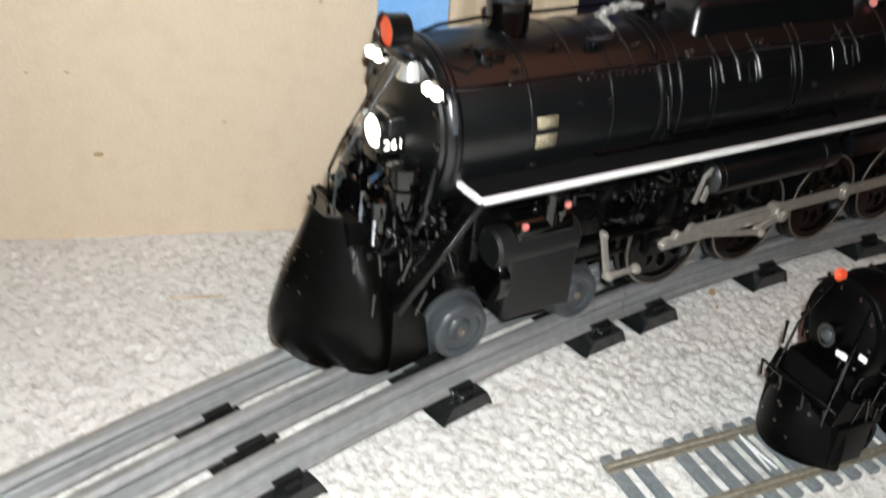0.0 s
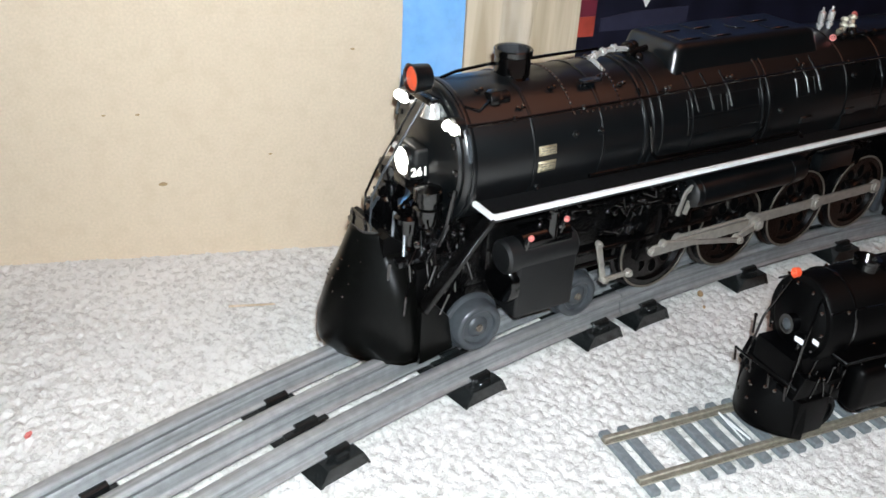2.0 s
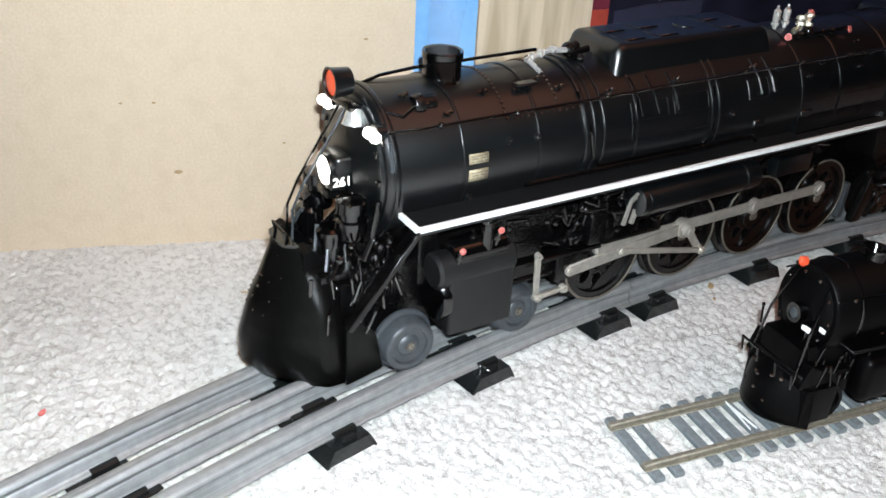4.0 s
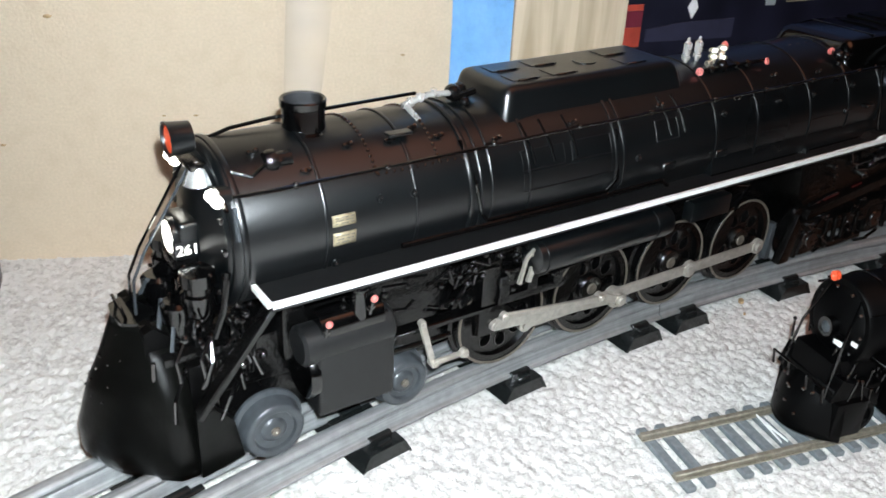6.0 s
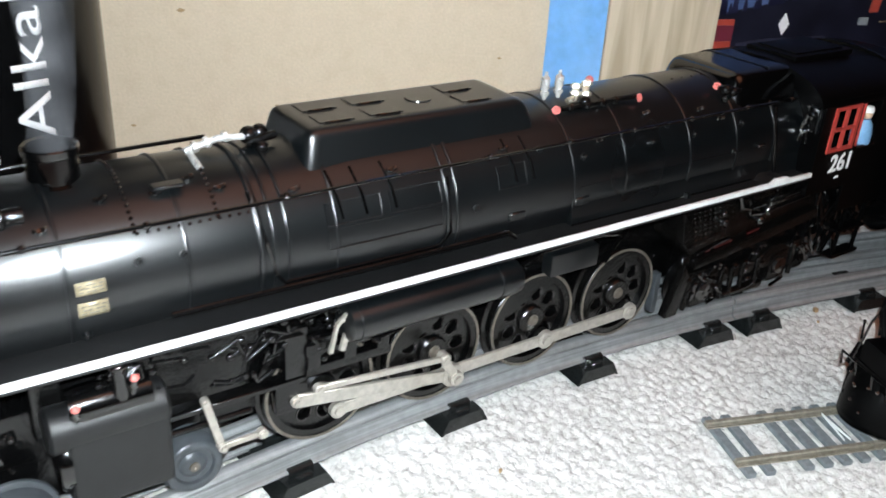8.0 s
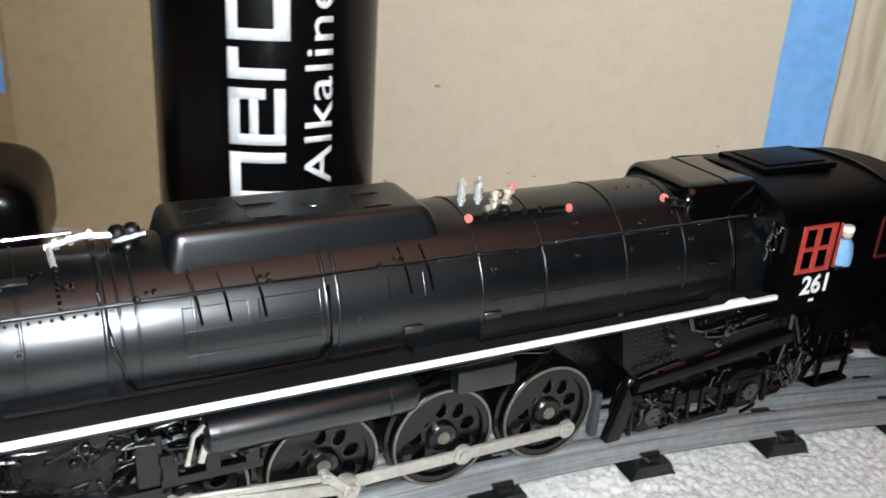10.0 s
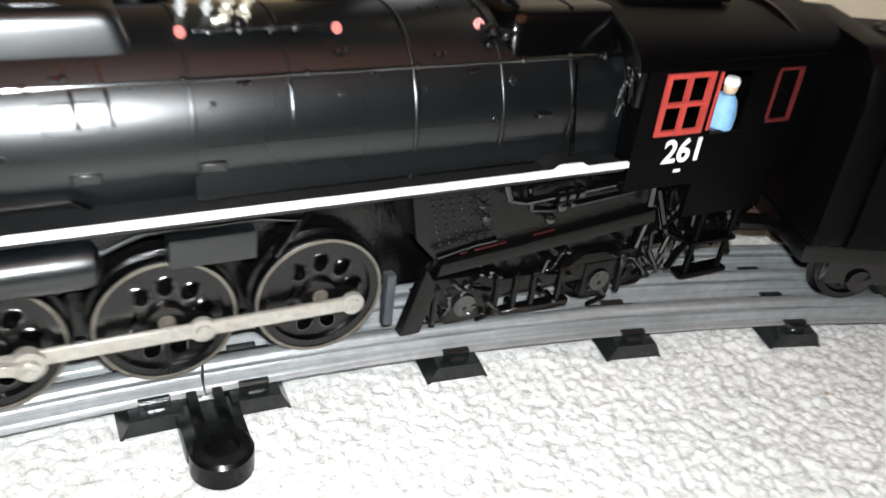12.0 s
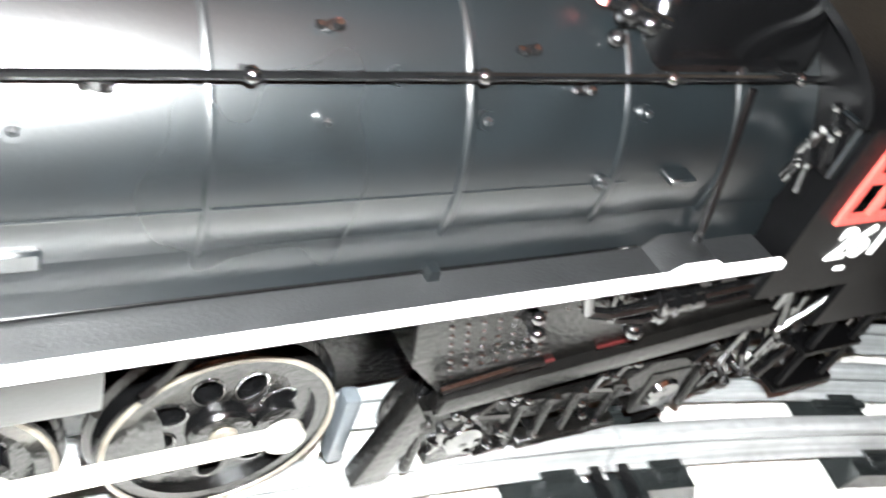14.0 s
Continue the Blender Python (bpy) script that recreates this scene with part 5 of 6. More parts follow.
        part("cab_pipe", pipe(B(), [(0.0760, sgn * 0.0300, 0.0650), (0.0800, sgn * 0.0300, 0.0600), (0.1150, sgn * 0.0300, 0.0620), (0.1180, sgn * 0.0300, 0.0520), (0.1100, sgn * 0.0290, 0.0420)], 0.0009, 8), GLOSS, lo)
    # dark gear hung under the cab
    part("drag_box", box(B(), 0.1050, 0.1500, -0.0240, 0.0240, 0.0320, 0.0595, 0.0012), MATT, lo)
    rngc = random.Random(31)
    for k in range(26):
        x, z = rngc.uniform(0.106, 0.146), rngc.uniform(0.034, 0.058)
        for sgn in (-1, 1):
            bm = pipe(B(), [(x, sgn * 0.0240, z), (x + rngc.uniform(-0.006, 0.006), sgn * 0.0268, z - 0.006), (x + rngc.uniform(-0.008, 0.008), sgn * 0.0266, z - 0.014)], 0.0008, 6)
            ball(bm, (x, sgn * 0.0250, z), 0.0012, 1)
            part("hose", bm, SPARK, lo)
    # trailing truck
    for sgn in (-1, 1):
        bm = B()
        prism(bm, [(0.0290, 0.0290), (0.0300, 0.0350), (0.0480, 0.0340), (0.0560, 0.0310), (0.0780, 0.0310), (0.0840, 0.0350), (0.1050, 0.0340), (0.1110, 0.0240), (0.1080, 0.0200), (0.0990, 0.0200), (0.0960, 0.0260), (0.0820, 0.0255), (0.0560, 0.0255), (0.0520, 0.0190), (0.0380, 0.0190), (0.0350, 0.0260)], sgn * 0.0228, sgn * 0.0262, "y", 0.0005)
        for x in (0.0425, 0.0905):
            lathe(bm, [(0, 0.0045), (0.0016, 0.0042), (0.0022, 0.0022), (0.0026, 0.0)], (x, sgn * 0.0255, 0.0245), (0, sgn, 0), 20)
        for x in (0.0330, 0.0535, 0.0600, 0.0665, 0.0760, 0.0990):
            cyl(bm, (x, sgn * 0.0265, 0.0190), (x, sgn * 0.0265, 0.0330), 0.0011, 0.0009, 8)
            ball(bm, (x, sgn * 0.0270, 0.0320), 0.0014, 1)
        box(bm, 0.0560, 0.0800, min(sgn * 0.0245, sgn * 0.0280), max(sgn * 0.0245, sgn * 0.0280), 0.0185, 0.0205, 0.0004, 1)
        part("trailing_truck_frame", bm, DUSTY, lo)
        part("equalizer", box(B(), 0.0330, 0.1080, min(sgn * 0.0205, sgn * 0.0226), max(sgn * 0.0205, sgn * 0.0226), 0.0225, 0.0400, 0.0006, 1), SOOT, lo)
        rngt = random.Random(14)
        for k in range(34):
            x, z = rngt.uniform(0.030, 0.108), rngt.uniform(0.0200, 0.0390)
            bm = ball(B(), (x, sgn * 0.0272, z), 0.0006 + 0.0006 * rngt.random(), 2)
            cyl(bm, (x, sgn * 0.0226, z), (x, sgn * 0.0268, z), 0.0011, 0.0009, 8)
            if k % 3 == 0:
                pipe(bm, [(x, sgn * 0.0268, z), (x + rngt.uniform(-0.005, 0.005), sgn * 0.0270, z - 0.004), (x + rngt.uniform(-0.007, 0.007), sgn * 0.0262, z - 0.007)], 0.0007, 6)
            part("truck_bolt", bm, SPARK, lo)
        for x in (0.0425, 0.0905):
            part("axle_box", box(B(), x - 0.0058, x + 0.0058, min(sgn * 0.0225, sgn * 0.0268), max(sgn * 0.0225, sgn * 0.0268), 0.0185, 0.0315, 0.0012), DUSTY, lo)
            part("axle_cap", lathe(B(), [(0, 0.0040), (0.0010, 0.0036), (0.0012, 0.0)], (x, sgn * 0.0268, 0.0250), (0, sgn, 0), 18), SPARK, lo)
        part("rear_step", prism(B(), [(0.0225, 0.0180), (0.0290, 0.0180), (0.0330, 0.0330), (0.0290, 0.0400)], sgn * 0.0235, sgn * 0.0275, "y", 0.0006), DUSTY, lo)
    # cab
    for sgn in (-1, 1):
        bm = B()
        y0, y1 = sgn * 0.0322, sgn * 0.0335
        # one plate pierced by three openings
        xs = (0.0860, 0.0925, 0.1085, 0.1115, 0.1240, 0.1340, 0.1430, 0.1520)
        zs = (0.0480, 0.0600, 0.0775, 0.0950, 0.0985)
        grid = [[bm.verts.new((x, y1, z)) for z in zs] for x in xs]
        for k in range(7):
            for j in range(4):
                if (j == 0 and k not in (3, 4, 5)) or (j == 2 and k in (1, 3, 5)):
                    continue
                bm.faces.new((grid[k][j], grid[k + 1][j], grid[k + 1][j + 1], grid[k][j + 1]))
        bmesh.ops.delete(bm, geom=[v for v in bm.verts if not v.link_faces], context="VERTS")
        if sgn > 0:
            bmesh.ops.reverse_faces(bm, faces=bm.faces)
        cs = part("cab_side", bm, MATT, lo, smooth=False)
        so = cs.modifiers.new("thickness", "SOLIDIFY")
        so.thickness, so.offset = 0.0013, -1
        # red sliding sash with four panes
        bm = B()
        yo0, yo1 = sorted((sgn * 0.0330, sgn * 0.0342))
        for x0, x1, z0, z1 in ((0.0920, 0.0937, 0.0770, 0.0955), (0.1073, 0.1090, 0.0770, 0.0955), (0.0937, 0.1073, 0.0770, 0.0784), (0.0937, 0.1073, 0.0941, 0.0955), (0.0998, 0.1012, 0.0784, 0.0941), (0.0937, 0.0998, 0.0856, 0.0868), (0.1012, 0.1073, 0.0856, 0.0868)):
            box(bm, x0, x1, yo0, yo1, z0, z1)
        part("window_sash", bm, RED, lo, "red window sash with four panes", smooth=False)
        bm = B()
        for x0, x1, z0, z1 in ((0.1335, 0.1342, 0.0780, 0.0950), (0.1425, 0.1432, 0.0780, 0.0950), (0.1335, 0.1432, 0.0780, 0.0787), (0.1335, 0.1432, 0.0943, 0.0950)):
            box(bm, x0, x1, yo0, yo1, z0, z1)
        part("rear_window_frame", bm, DARKRED, lo, "thin red window frame", smooth=False)
        bm = B()
        for x0, x1 in ((0.1110, 0.1117),):
            box(bm, x0, x1, yo0, yo1, 0.0775, 0.0950)
        part("opening_trim", bm, RED, lo, smooth=False)
        lettering("cab_number", "261", 0.0102, 0.00012, pose(0.1050, sgn * 0.03365, 0.0712, 90, 0, 0 if sgn < 0 else 180), WHITE, lo, 0.00022, 0.0)
        part("print_bar", box(B(), 0.1030, 0.1055, min(sgn * 0.0334, sgn * 0.0337), max(sgn * 0.0334, sgn * 0.0337), 0.0646, 0.0656), WHITE, lo)
        part("arm_rest", box(B(), 0.1120, 0.1240, min(sgn * 0.0320, sgn * 0.0350), max(sgn * 0.0320, sgn * 0.0350), 0.0763, 0.0775, 0.0004, 1), SOOT, lo)
        bm = B()
        for x in (0.1240, 0.1380):
            pipe(bm, [(x, sgn * 0.0310, 0.0600), (x - 0.002, sgn * 0.0310, 0.0230)], 0.0010, 6)
        for z in (0.0240, 0.0360):
            box(bm, 0.1200, 0.1390, min(sgn * 0.0270, sgn * 0.0325), max(sgn * 0.0270, sgn * 0.0325), z - 0.0006, z + 0.0006)
        part("cab_steps", bm, MATT, lo)
        part("cab_underpipe", pipe(B(), [(0.1050, sgn * 0.0280, 0.0560), (0.1120, sgn * 0.0285, 0.0400), (0.1220, sgn * 0.0285, 0.0350), (0.1160, sgn * 0.0285, 0.0260)], 0.0011, 6), GLOSS, lo)
    bm = B()
    arc = [(0.0340 * math.cos(a), 0.0965 + 0.0128 * math.sin(a)) for a in np.linspace(0, math.pi, 24)]
    inner = [(0.0325 * math.cos(a), 0.0960 + 0.0118 * math.sin(a)) for a in np.linspace(math.pi, 0, 24)]
    prism(bm, arc + inner, 0.0820, 0.1640, "x")
    bmesh.ops.recalc_face_normals(bm, faces=bm.faces)
    for v in bm.verts:
        if v.co.x > 0.16:
            v.co.z = 0.0965 + (v.co.z - 0.0965) * 0.75
    part("cab_roof", bm, MATT, lo)
    bm = box(B(), 0.0905, 0.1290, -0.0120, 0.0120, 0.1075, 0.1101, 0.0006)
    box(bm, 0.0945, 0.1250, -0.0095, 0.0095, 0.1098, 0.1108, 0.0004)
    part("roof_hatch", bm, MATT, lo)
    fr = [(0.0330 * math.cos(a), 0.0962 + 0.0122 * math.sin(a)) for a in np.linspace(0, math.pi, 24)] + [(-0.033, 0.060), (0.033, 0.060)]
    part("cab_front", prism(B(), fr, 0.0862, 0.0880, "x"), MATT, lo)
    part("cab_back", prism(B(), [(y * 0.97, z) for y, z in fr], 0.1440, 0.1450, "x"), SOOT, lo)
    part("cab_floor", box(B(), 0.0870, 0.1500, -0.0315, 0.0315, 0.0600, 0.0620), SOOT, lo)
    # flared cover over the firebox ahead of the cab
    bm = box(B(), 0.0505, 0.0864, -0.0190, 0.0190, 0.0880, 0.1086, 0.0052, 5)
    for v in bm.verts:
        t = max(0.0, min(1.0, (0.1086 - v.co.z) / 0.014))
        v.co.y *= 0.88 + 0.22 * t
        if v.co.x < 0.06:
            v.co.x -= 0.002 * t
    part("turret_cover", bm, GLOSS, lo)
    part("cover_seam", box(B(), 0.0700, 0.0706, -0.0150, 0.0150, 0.1084, 0.1089), BLACK, lo)
    fw = part("front_window", box(B(), 0.0846, 0.0864, -0.0322, -0.0272, 0.0855, 0.0955, 0.0006), BLACK, lo, "small glazed window in the cab front")
    part("pane", box(B(), 0.0842, 0.0846, -0.0316, -0.0274, 0.0858, 0.0952), GLOSS, fw)
    # Made-up glossy bits, put in to give the cab front its glint.
    rngf = random.Random(41)
    for k in range(9):
        y, z = rngf.uniform(-0.0300, -0.0262), rngf.uniform(0.0830, 0.0960)
        bm = pipe(B(), [(0.0846, y, z), (0.0835, y, z), (0.0832, y + rngf.uniform(-0.002, 0.002), z - rngf.uniform(0.002, 0.005))], 0.0006, 6)
        ball(bm, (0.0834, y, z), 0.0010, 1)
        part("gauge_fitting", bm, SPARK, lo)
    part("jacket_step", box(B(), 0.0560, 0.0610, -0.0285, -0.0250, 0.0830, 0.0842, 0.0003, 1), BLACK, lo)
    # driver figure, kept plain
    bm = lathe(B(), [(0, 0.0040), (0.004, 0.0042), (0.008, 0.0035), (0.0100, 0.0022), (0.0103, 0.0)], (0.1180, -0.0312, 0.0772), (0, 0, 1), 18)
    fb = [f for f in bm.faces]
    ball(bm, (0.1180, -0.0318, 0.0892), 0.0021, 2)
    lathe(bm, [(0, 0.0022), (0.0012, 0.0023), (0.0022, 0.0018), (0.0024, 0.0)], (0.1180, -0.0318, 0.0902), (0, 0, 1), 16)
    nf = len(fb)
    for k, f in enumerate(bm.faces):
        f.material_index = 0 if k < nf else (1 if k < nf + 80 else 2)
    part("cab_figure", bm, [DENIM, SKIN, WHITE], lo, "small painted figure in blue leaning at the window")
    # wheels
    drivers = []
    for x in (0.0, -0.0406, -0.0815, -0.1221):
        for sgn in (-1, 1):
            w = new("driving_wheel")
            w.parent = lo
            if not drivers:
                driver_parts(w)
            else:
                for c in drivers[0].children:
                    again(c, c.matrix_basis.copy(), w)
            drivers.append(w)
            mv.setdefault("drivers", []).append((w, x, sgn))
    pilots = []
    for x, y in ((-0.2080, 0.0248), (-0.1630, 0.0225)):
        for sgn in (-1, 1):
            w = new("pilot_wheel")
            w.parent = lo
            w["label"] = "plain grey metal disc wheel"
            r = 0.0095 if x < -0.18 else 0.0088
            if len(pilots) % 2 == 0:
                thick_wheel(w, r)
            else:
                for c in pilots[-1].children:
                    again(c, Matrix.Identity(4), w)
            pilots.append(w)
            mv.setdefault("pilots", []).append((w, x, sgn, y))
    trail = []
    for x in (0.0425, 0.0905):
        for sgn in (-1, 1):
            w = new("trailing_wheel")
            w.parent = lo
            if not trail:
                disc_wheel(w, 0.0105, SOOT)
            else:
                for c in trail[0].children:
                    again(c, Matrix.Identity(4), w)
            trail.append(w)
            mv.setdefault("trail", []).append((w, x, sgn, 0.0190))
    # rods, each with its own origin
    for sgn in (-1, 1):
        def rod(name, length, h, y, ends, label):
            bm = B()
            box(bm, 0, length, sgn * y - 0.0006, sgn * y + 0.0006, -h, h, 0.0002, 1)
            for d, r in ends:
                lathe(bm, [(-0.0008, r), (0.0009, r), (0.0011, r * 0.9), (0.0011, r * 0.62), (0.0019, r * 0.55), (0.0019, 0.0)], (d, sgn * y, 0), (0, sgn, 0), 20)
            return part(name, bm, STEEL, lo, label)
        side = rod("side_rod", 0.1221, 0.0021, 0.0248, ((0.0, 0.0028), (0.0406, 0.0034), (0.0815, 0.0034), (0.1221, 0.0032)), "bright steel side rod")
        main = rod("main_rod", 0.0560, 0.0022, 0.0268, ((0.0, 0.0017), (0.0560, 0.0040)), "bright steel main rod")
        ecc = rod("eccentric_rod", 0.0440, 0.0010, 0.0305, ((0.0, 0.0016), (0.0440, 0.0017)), "thin bright valve rod")
        ret = rod("return_crank", 0.0120, 0.0015, 0.0290, ((0.0, 0.0026), (0.0120, 0.0018)), "bright return crank")
        bm = B()
        box(bm, -0.0060, 0.0040, min(sgn * 0.0225, sgn * 0.0265), max(sgn * 0.0225, sgn * 0.0265), -0.0035, 0.0068, 0.0006)
        cross = part("crosshead", bm, SOOT, lo)
        comb = rod("combination_lever", 0.0165, 0.0011, 0.0300, ((0.0, 0.0011), (0.0165, 0.0014)), "bright curved combination lever")
        union = rod("union_link", 0.0115, 0.0009, 0.0306, ((0.0, 0.0014), (0.0115, 0.0016)), "short bright union link")
        mv.setdefault("rods", []).append((sgn, side, main, ecc, ret, cross, comb, union))
    return lo, mv


def tender():
    te = empty("model_tender", "black model tender coupled behind the locomotive", "model tender")
    # x from the tender's middle, to the rear
    h = 0.108
    sec = [(-0.0315, 0.0400), (-0.0325, 0.0460), (-0.0325, 0.0880), (-0.0300, 0.0955), (-0.0220, 0.0998), (0.0220, 0.0998), (0.0300, 0.0955), (0.0325, 0.0880), (0.0325, 0.0460), (0.0315, 0.0400)]
    part("body", prism(B(), sec, -h + 0.012, h, "x", 0.0008), MATT, te)
    part("front_bulkhead", prism(B(), [(y * 0.98, z + (0.004 if z > 0.09 else 0)) for y, z in sec], -h, -h + 0.012, "x", 0.0025), MATT, te)
    part("frame", box(B(), -h, h, -0.0290, 0.0290, 0.0330, 0.0400, 0.001), SOOT, te)
    bm = B()
    rng = random.Random(5)
    for k in range(160):
        ball(bm, (-0.085 + rng.random() * 0.11, rng.uniform(-0.019, 0.019), 0.0985 + rng.random() * 0.003), 0.0022 + 0.0016 * rng.random(), 1, (1, 1, 0.8))
    part("coal_load", bm, SOOT, te)
    part("drawbar", box(B(), -h - 0.026, -h + 0.01, -0.004, 0.004, 0.0300, 0.0330, 0.0005), SOOT, te)
    for x in (-0.06, 0.0, 0.06):
        part("grab_iron", pipe(B(), [(x, -0.0335, 0.050), (x, -0.0340, 0.088)], 0.0005, 6), GLOSS, te)
    part("builder_plate", box(B(), -0.0700, -0.0640, -0.0329, -0.0322, 0.0885, 0.0905), PLATE, te)
    wheels = []
    for cx in (-0.062, 0.062):
        for sgn in (-1, 1):
            bm = box(B(), cx - 0.034, cx + 0.034, min(sgn * 0.0235, sgn * 0.0270), max(sgn * 0.0235, sgn * 0.0270), 0.0240, 0.0330, 0.001)
            for d in (-0.022, 0.0, 0.022):
                lathe(bm, [(0, 0.0044), (0.0020, 0.0040), (0.0026, 0.0)], (cx + d, sgn * 0.0265, 0.0262), (0, sgn, 0), 18)
            part("truck_frame", bm, GLOSS, te)
        for d in (-0.022, 0.0, 0.022):
            for sgn in (-1, 1):
                w = new("tender_wheel")
                w.parent = te
                if not wheels:
                    disc_wheel(w, 0.0112, SOOT)
                else:
                    for c in wheels[0].children:
                        again(c, Matrix.Identity(4), w)
                wheels.append(w)
                TENDER_WHEELS.append((w, cx + d, sgn))
    return te


TENDER_WHEELS = []


def small_locomotive():
    top = empty("small_model_locomotive", "small black model steam locomotive standing on small-gauge track", "model locomotive")
    a = math.atan2(-0.457, 0.889)
    top.matrix_basis = Matrix.Translation((0.1678, -0.0922, 0.0036)) @ Matrix.Rotation(a, 4, "Z") @ Matrix.Translation((0.054, 0, 0)) @ Matrix.Diagonal((1.0, 1.08, 1.22, 1))
    cz = 0.0330
    part("boiler", lathe(B(), [(0, 0.0), (0, 0.0118), (0.001, 0.0125), (0.06, 0.0125), (0.08, 0.0142), (0.16, 0.0145), (0.16, 0.0)], (0.007, 0, cz), (1, 0, 0), 40), MATT, top)
    for x in (0.016, 0.034, 0.050, 0.064, 0.090, 0.115):
        r = 0.0126 if x < 0.066 else 0.0144
        part("boiler_band", lathe(B(), [(0, r), (0.0002, r + 0.0004), (0.0008, r + 0.0004), (0.001, r)], (x, 0, cz), (1, 0, 0), 36), GLOSS, top)
    part("smokebox_door", lathe(B(), [(0, 0.0105), (0.0016, 0.0085), (0.0022, 0.0)], (0.0072, 0, cz), (-1, 0, 0), 32), MATT, top)
    part("chimney", lathe(B(), [(0, 0.0050), (0.002, 0.0040), (0.0065, 0.0038), (0.0068, 0.0042), (0.0075, 0.0042), (0.0072, 0.0030), (0.002, 0.0)], (0.030, 0, cz + 0.0075), (0, 0, 1), 24), GLOSS, top)
    part("warning_lamp", lathe(B(), [(0, 0.0013), (0.0016, 0.0014), (0.0016, 0.0009), (0.0008, 0.0)], (0.0060, 0.004, cz + 0.0122), (-1, 0, 0), 18), ORANGE, top, "orange-red marker lamp")
    part("headlight", lathe(B(), [(0, 0.0026), (0.0040, 0.0028), (0.0040, 0.0022), (0.0034, 0.0)], (0.0060, 0, cz - 0.001), (-1, 0, 0), 20), GLOSS, top)
    part("lens", ball(B(), (0.0024, 0, cz - 0.001), 0.0018, 2, (0.4, 1, 1)), GREYWHEEL, top)
    part("number_board", box(B(), 0.0030, 0.0070, -0.0075, -0.0030, cz - 0.0045, cz - 0.0022, 0.0003), MATT, top)
    part("print_bar", box(B(), 0.0026, 0.0030, -0.0068, -0.0038, cz - 0.0040, cz - 0.0028), LETTER, top)
    part("running_board", box(B(), 0.012, 0.175, -0.0165, 0.0165, cz - 0.0070, cz - 0.0058, 0.0003, 1), MATT, top)
    part("pilot_deck", box(B(), -0.0005, 0.020, -0.0115, 0.0115, 0.0165, 0.0182, 0.0003, 1), MATT, top)
    bm = B()
    n, m = 16, 8
    g = []
    for j in range(m + 1):
        t = j / m
        row = []
        for k in range(n + 1):
            u = -1 + 2 * k / n
            row.append(bm.verts.new((0.008 - 0.0115 * (1 - 0.75 * t ** 2.2) * (1 - abs(u) ** 2.0) - 0.003, 0.0145 * u * (1 - 0.30 * t ** 2), 0.0022 + 0.0176 * t)))
        g.append(row)
    for j in range(m):
        for k in range(n):
            bm.faces.new((g[j][k], g[j][k + 1], g[j + 1][k + 1], g[j + 1][k]))
    bmesh.ops.recalc_face_normals(bm, faces=bm.faces)
    pi = part("pilot", bm, MATT, top)
    so = pi.modifiers.new("thickness", "SOLIDIFY")
    so.thickness = 0.001
    part("frame", box(B(), 0.0, 0.17, -0.0080, 0.0080, 0.0070, 0.0250, 0.001), MATT, top)
    for sgn in (-1, 1):
        part("cylinder_block", box(B(), 0.022, 0.040, min(sgn * 0.009, sgn * 0.0165), max(sgn * 0.009, sgn * 0.0165), 0.0080, 0.0220, 0.003, 3), MATT, top)
        part("front_stay", pipe(B(), [(0.0068, sgn * 0.0060, cz + 0.009), (0.0015, sgn * 0.0085, 0.030), (-0.001, sgn * 0.0095, 0.0150)], 0.0004, 6), GLOSS, top)
        part("deck_rail", pipe(B(), [(-0.0035, sgn * 0.0040, 0.0150), (-0.0045, sgn * 0.0040, 0.0195), (-0.0045, sgn * 0.0110, 0.0195), (-0.0035, sgn * 0.0110, 0.0150)], 0.0004, 6), GLOSS, top)
        part("deck_plate", prism(B(), [(-0.001, 0.0150), (0.002, 0.0215), (0.014, 0.0170), (0.014, 0.0150)], sgn * 0.0030, sgn * 0.0120), MATT, top)
        for x, r in ((0.018, 0.0050), (0.050, 0.0105), (0.074, 0.0105), (0.098, 0.0105), (0.122, 0.0105)):
            w = lathe(B(), [(0, r + 0.0008), (0.0006, r + 0.0008), (0.0008, r), (0.0026, r), (0.0026, r - 0.0014), (0.0018, r - 0.0016), (0.0018, 0.0)], (x, sgn * 0.0072, r + 0.0006), (0, sgn, 0), 28)
            part("wheel", w, MATT, top)
        part("side_rod", box(B(), 0.050, 0.122, min(sgn * 0.0108, sgn * 0.0118), max(sgn * 0.0108, sgn * 0.0118), 0.0078, 0.0102, 0.0002, 1), GREYWHEEL, top)
    part("pilot_beam", box(B(), 0.0020, 0.0150, -0.0130, 0.0130, 0.0026, 0.0140, 0.0008), MATT, top)
    for sgn in (-1, 1):
        part("air_pump", lathe(B(), [(0, 0.0026), (0.003, 0.0028), (0.0034, 0.0022), (0.0060, 0.0022), (0.0064, 0.0028), (0.0090, 0.0026), (0.0092, 0.0)], (0.0040, sgn * 0.0052, 0.0150), (0, 0, 1), 18), GLOSS, top)
        part("hand_rail", pipe(B(), [(0.0065, sgn * 0.0108, cz + 0.0070), (0.0300, sgn * 0.0118, cz + 0.0070), (0.1200, sgn * 0.0128, cz + 0.0080)], 0.0003, 6), SPARK, top)
        for x in (0.012, 0.028, 0.046, 0.070, 0.095):
            part("rail_stanchion", ball(B(), (x, sgn * 0.0120, cz + 0.0072), 0.0006, 1), SPARK, top)
    for k in range(10):
        an = 0.63 * k
        part("door_dog", ball(B(), (0.0060, 0.0098 * math.cos(an), cz + 0.0098 * math.sin(an)), 0.0006, 1), SPARK, top)
    bm = B()
    rng = random.Random(11)
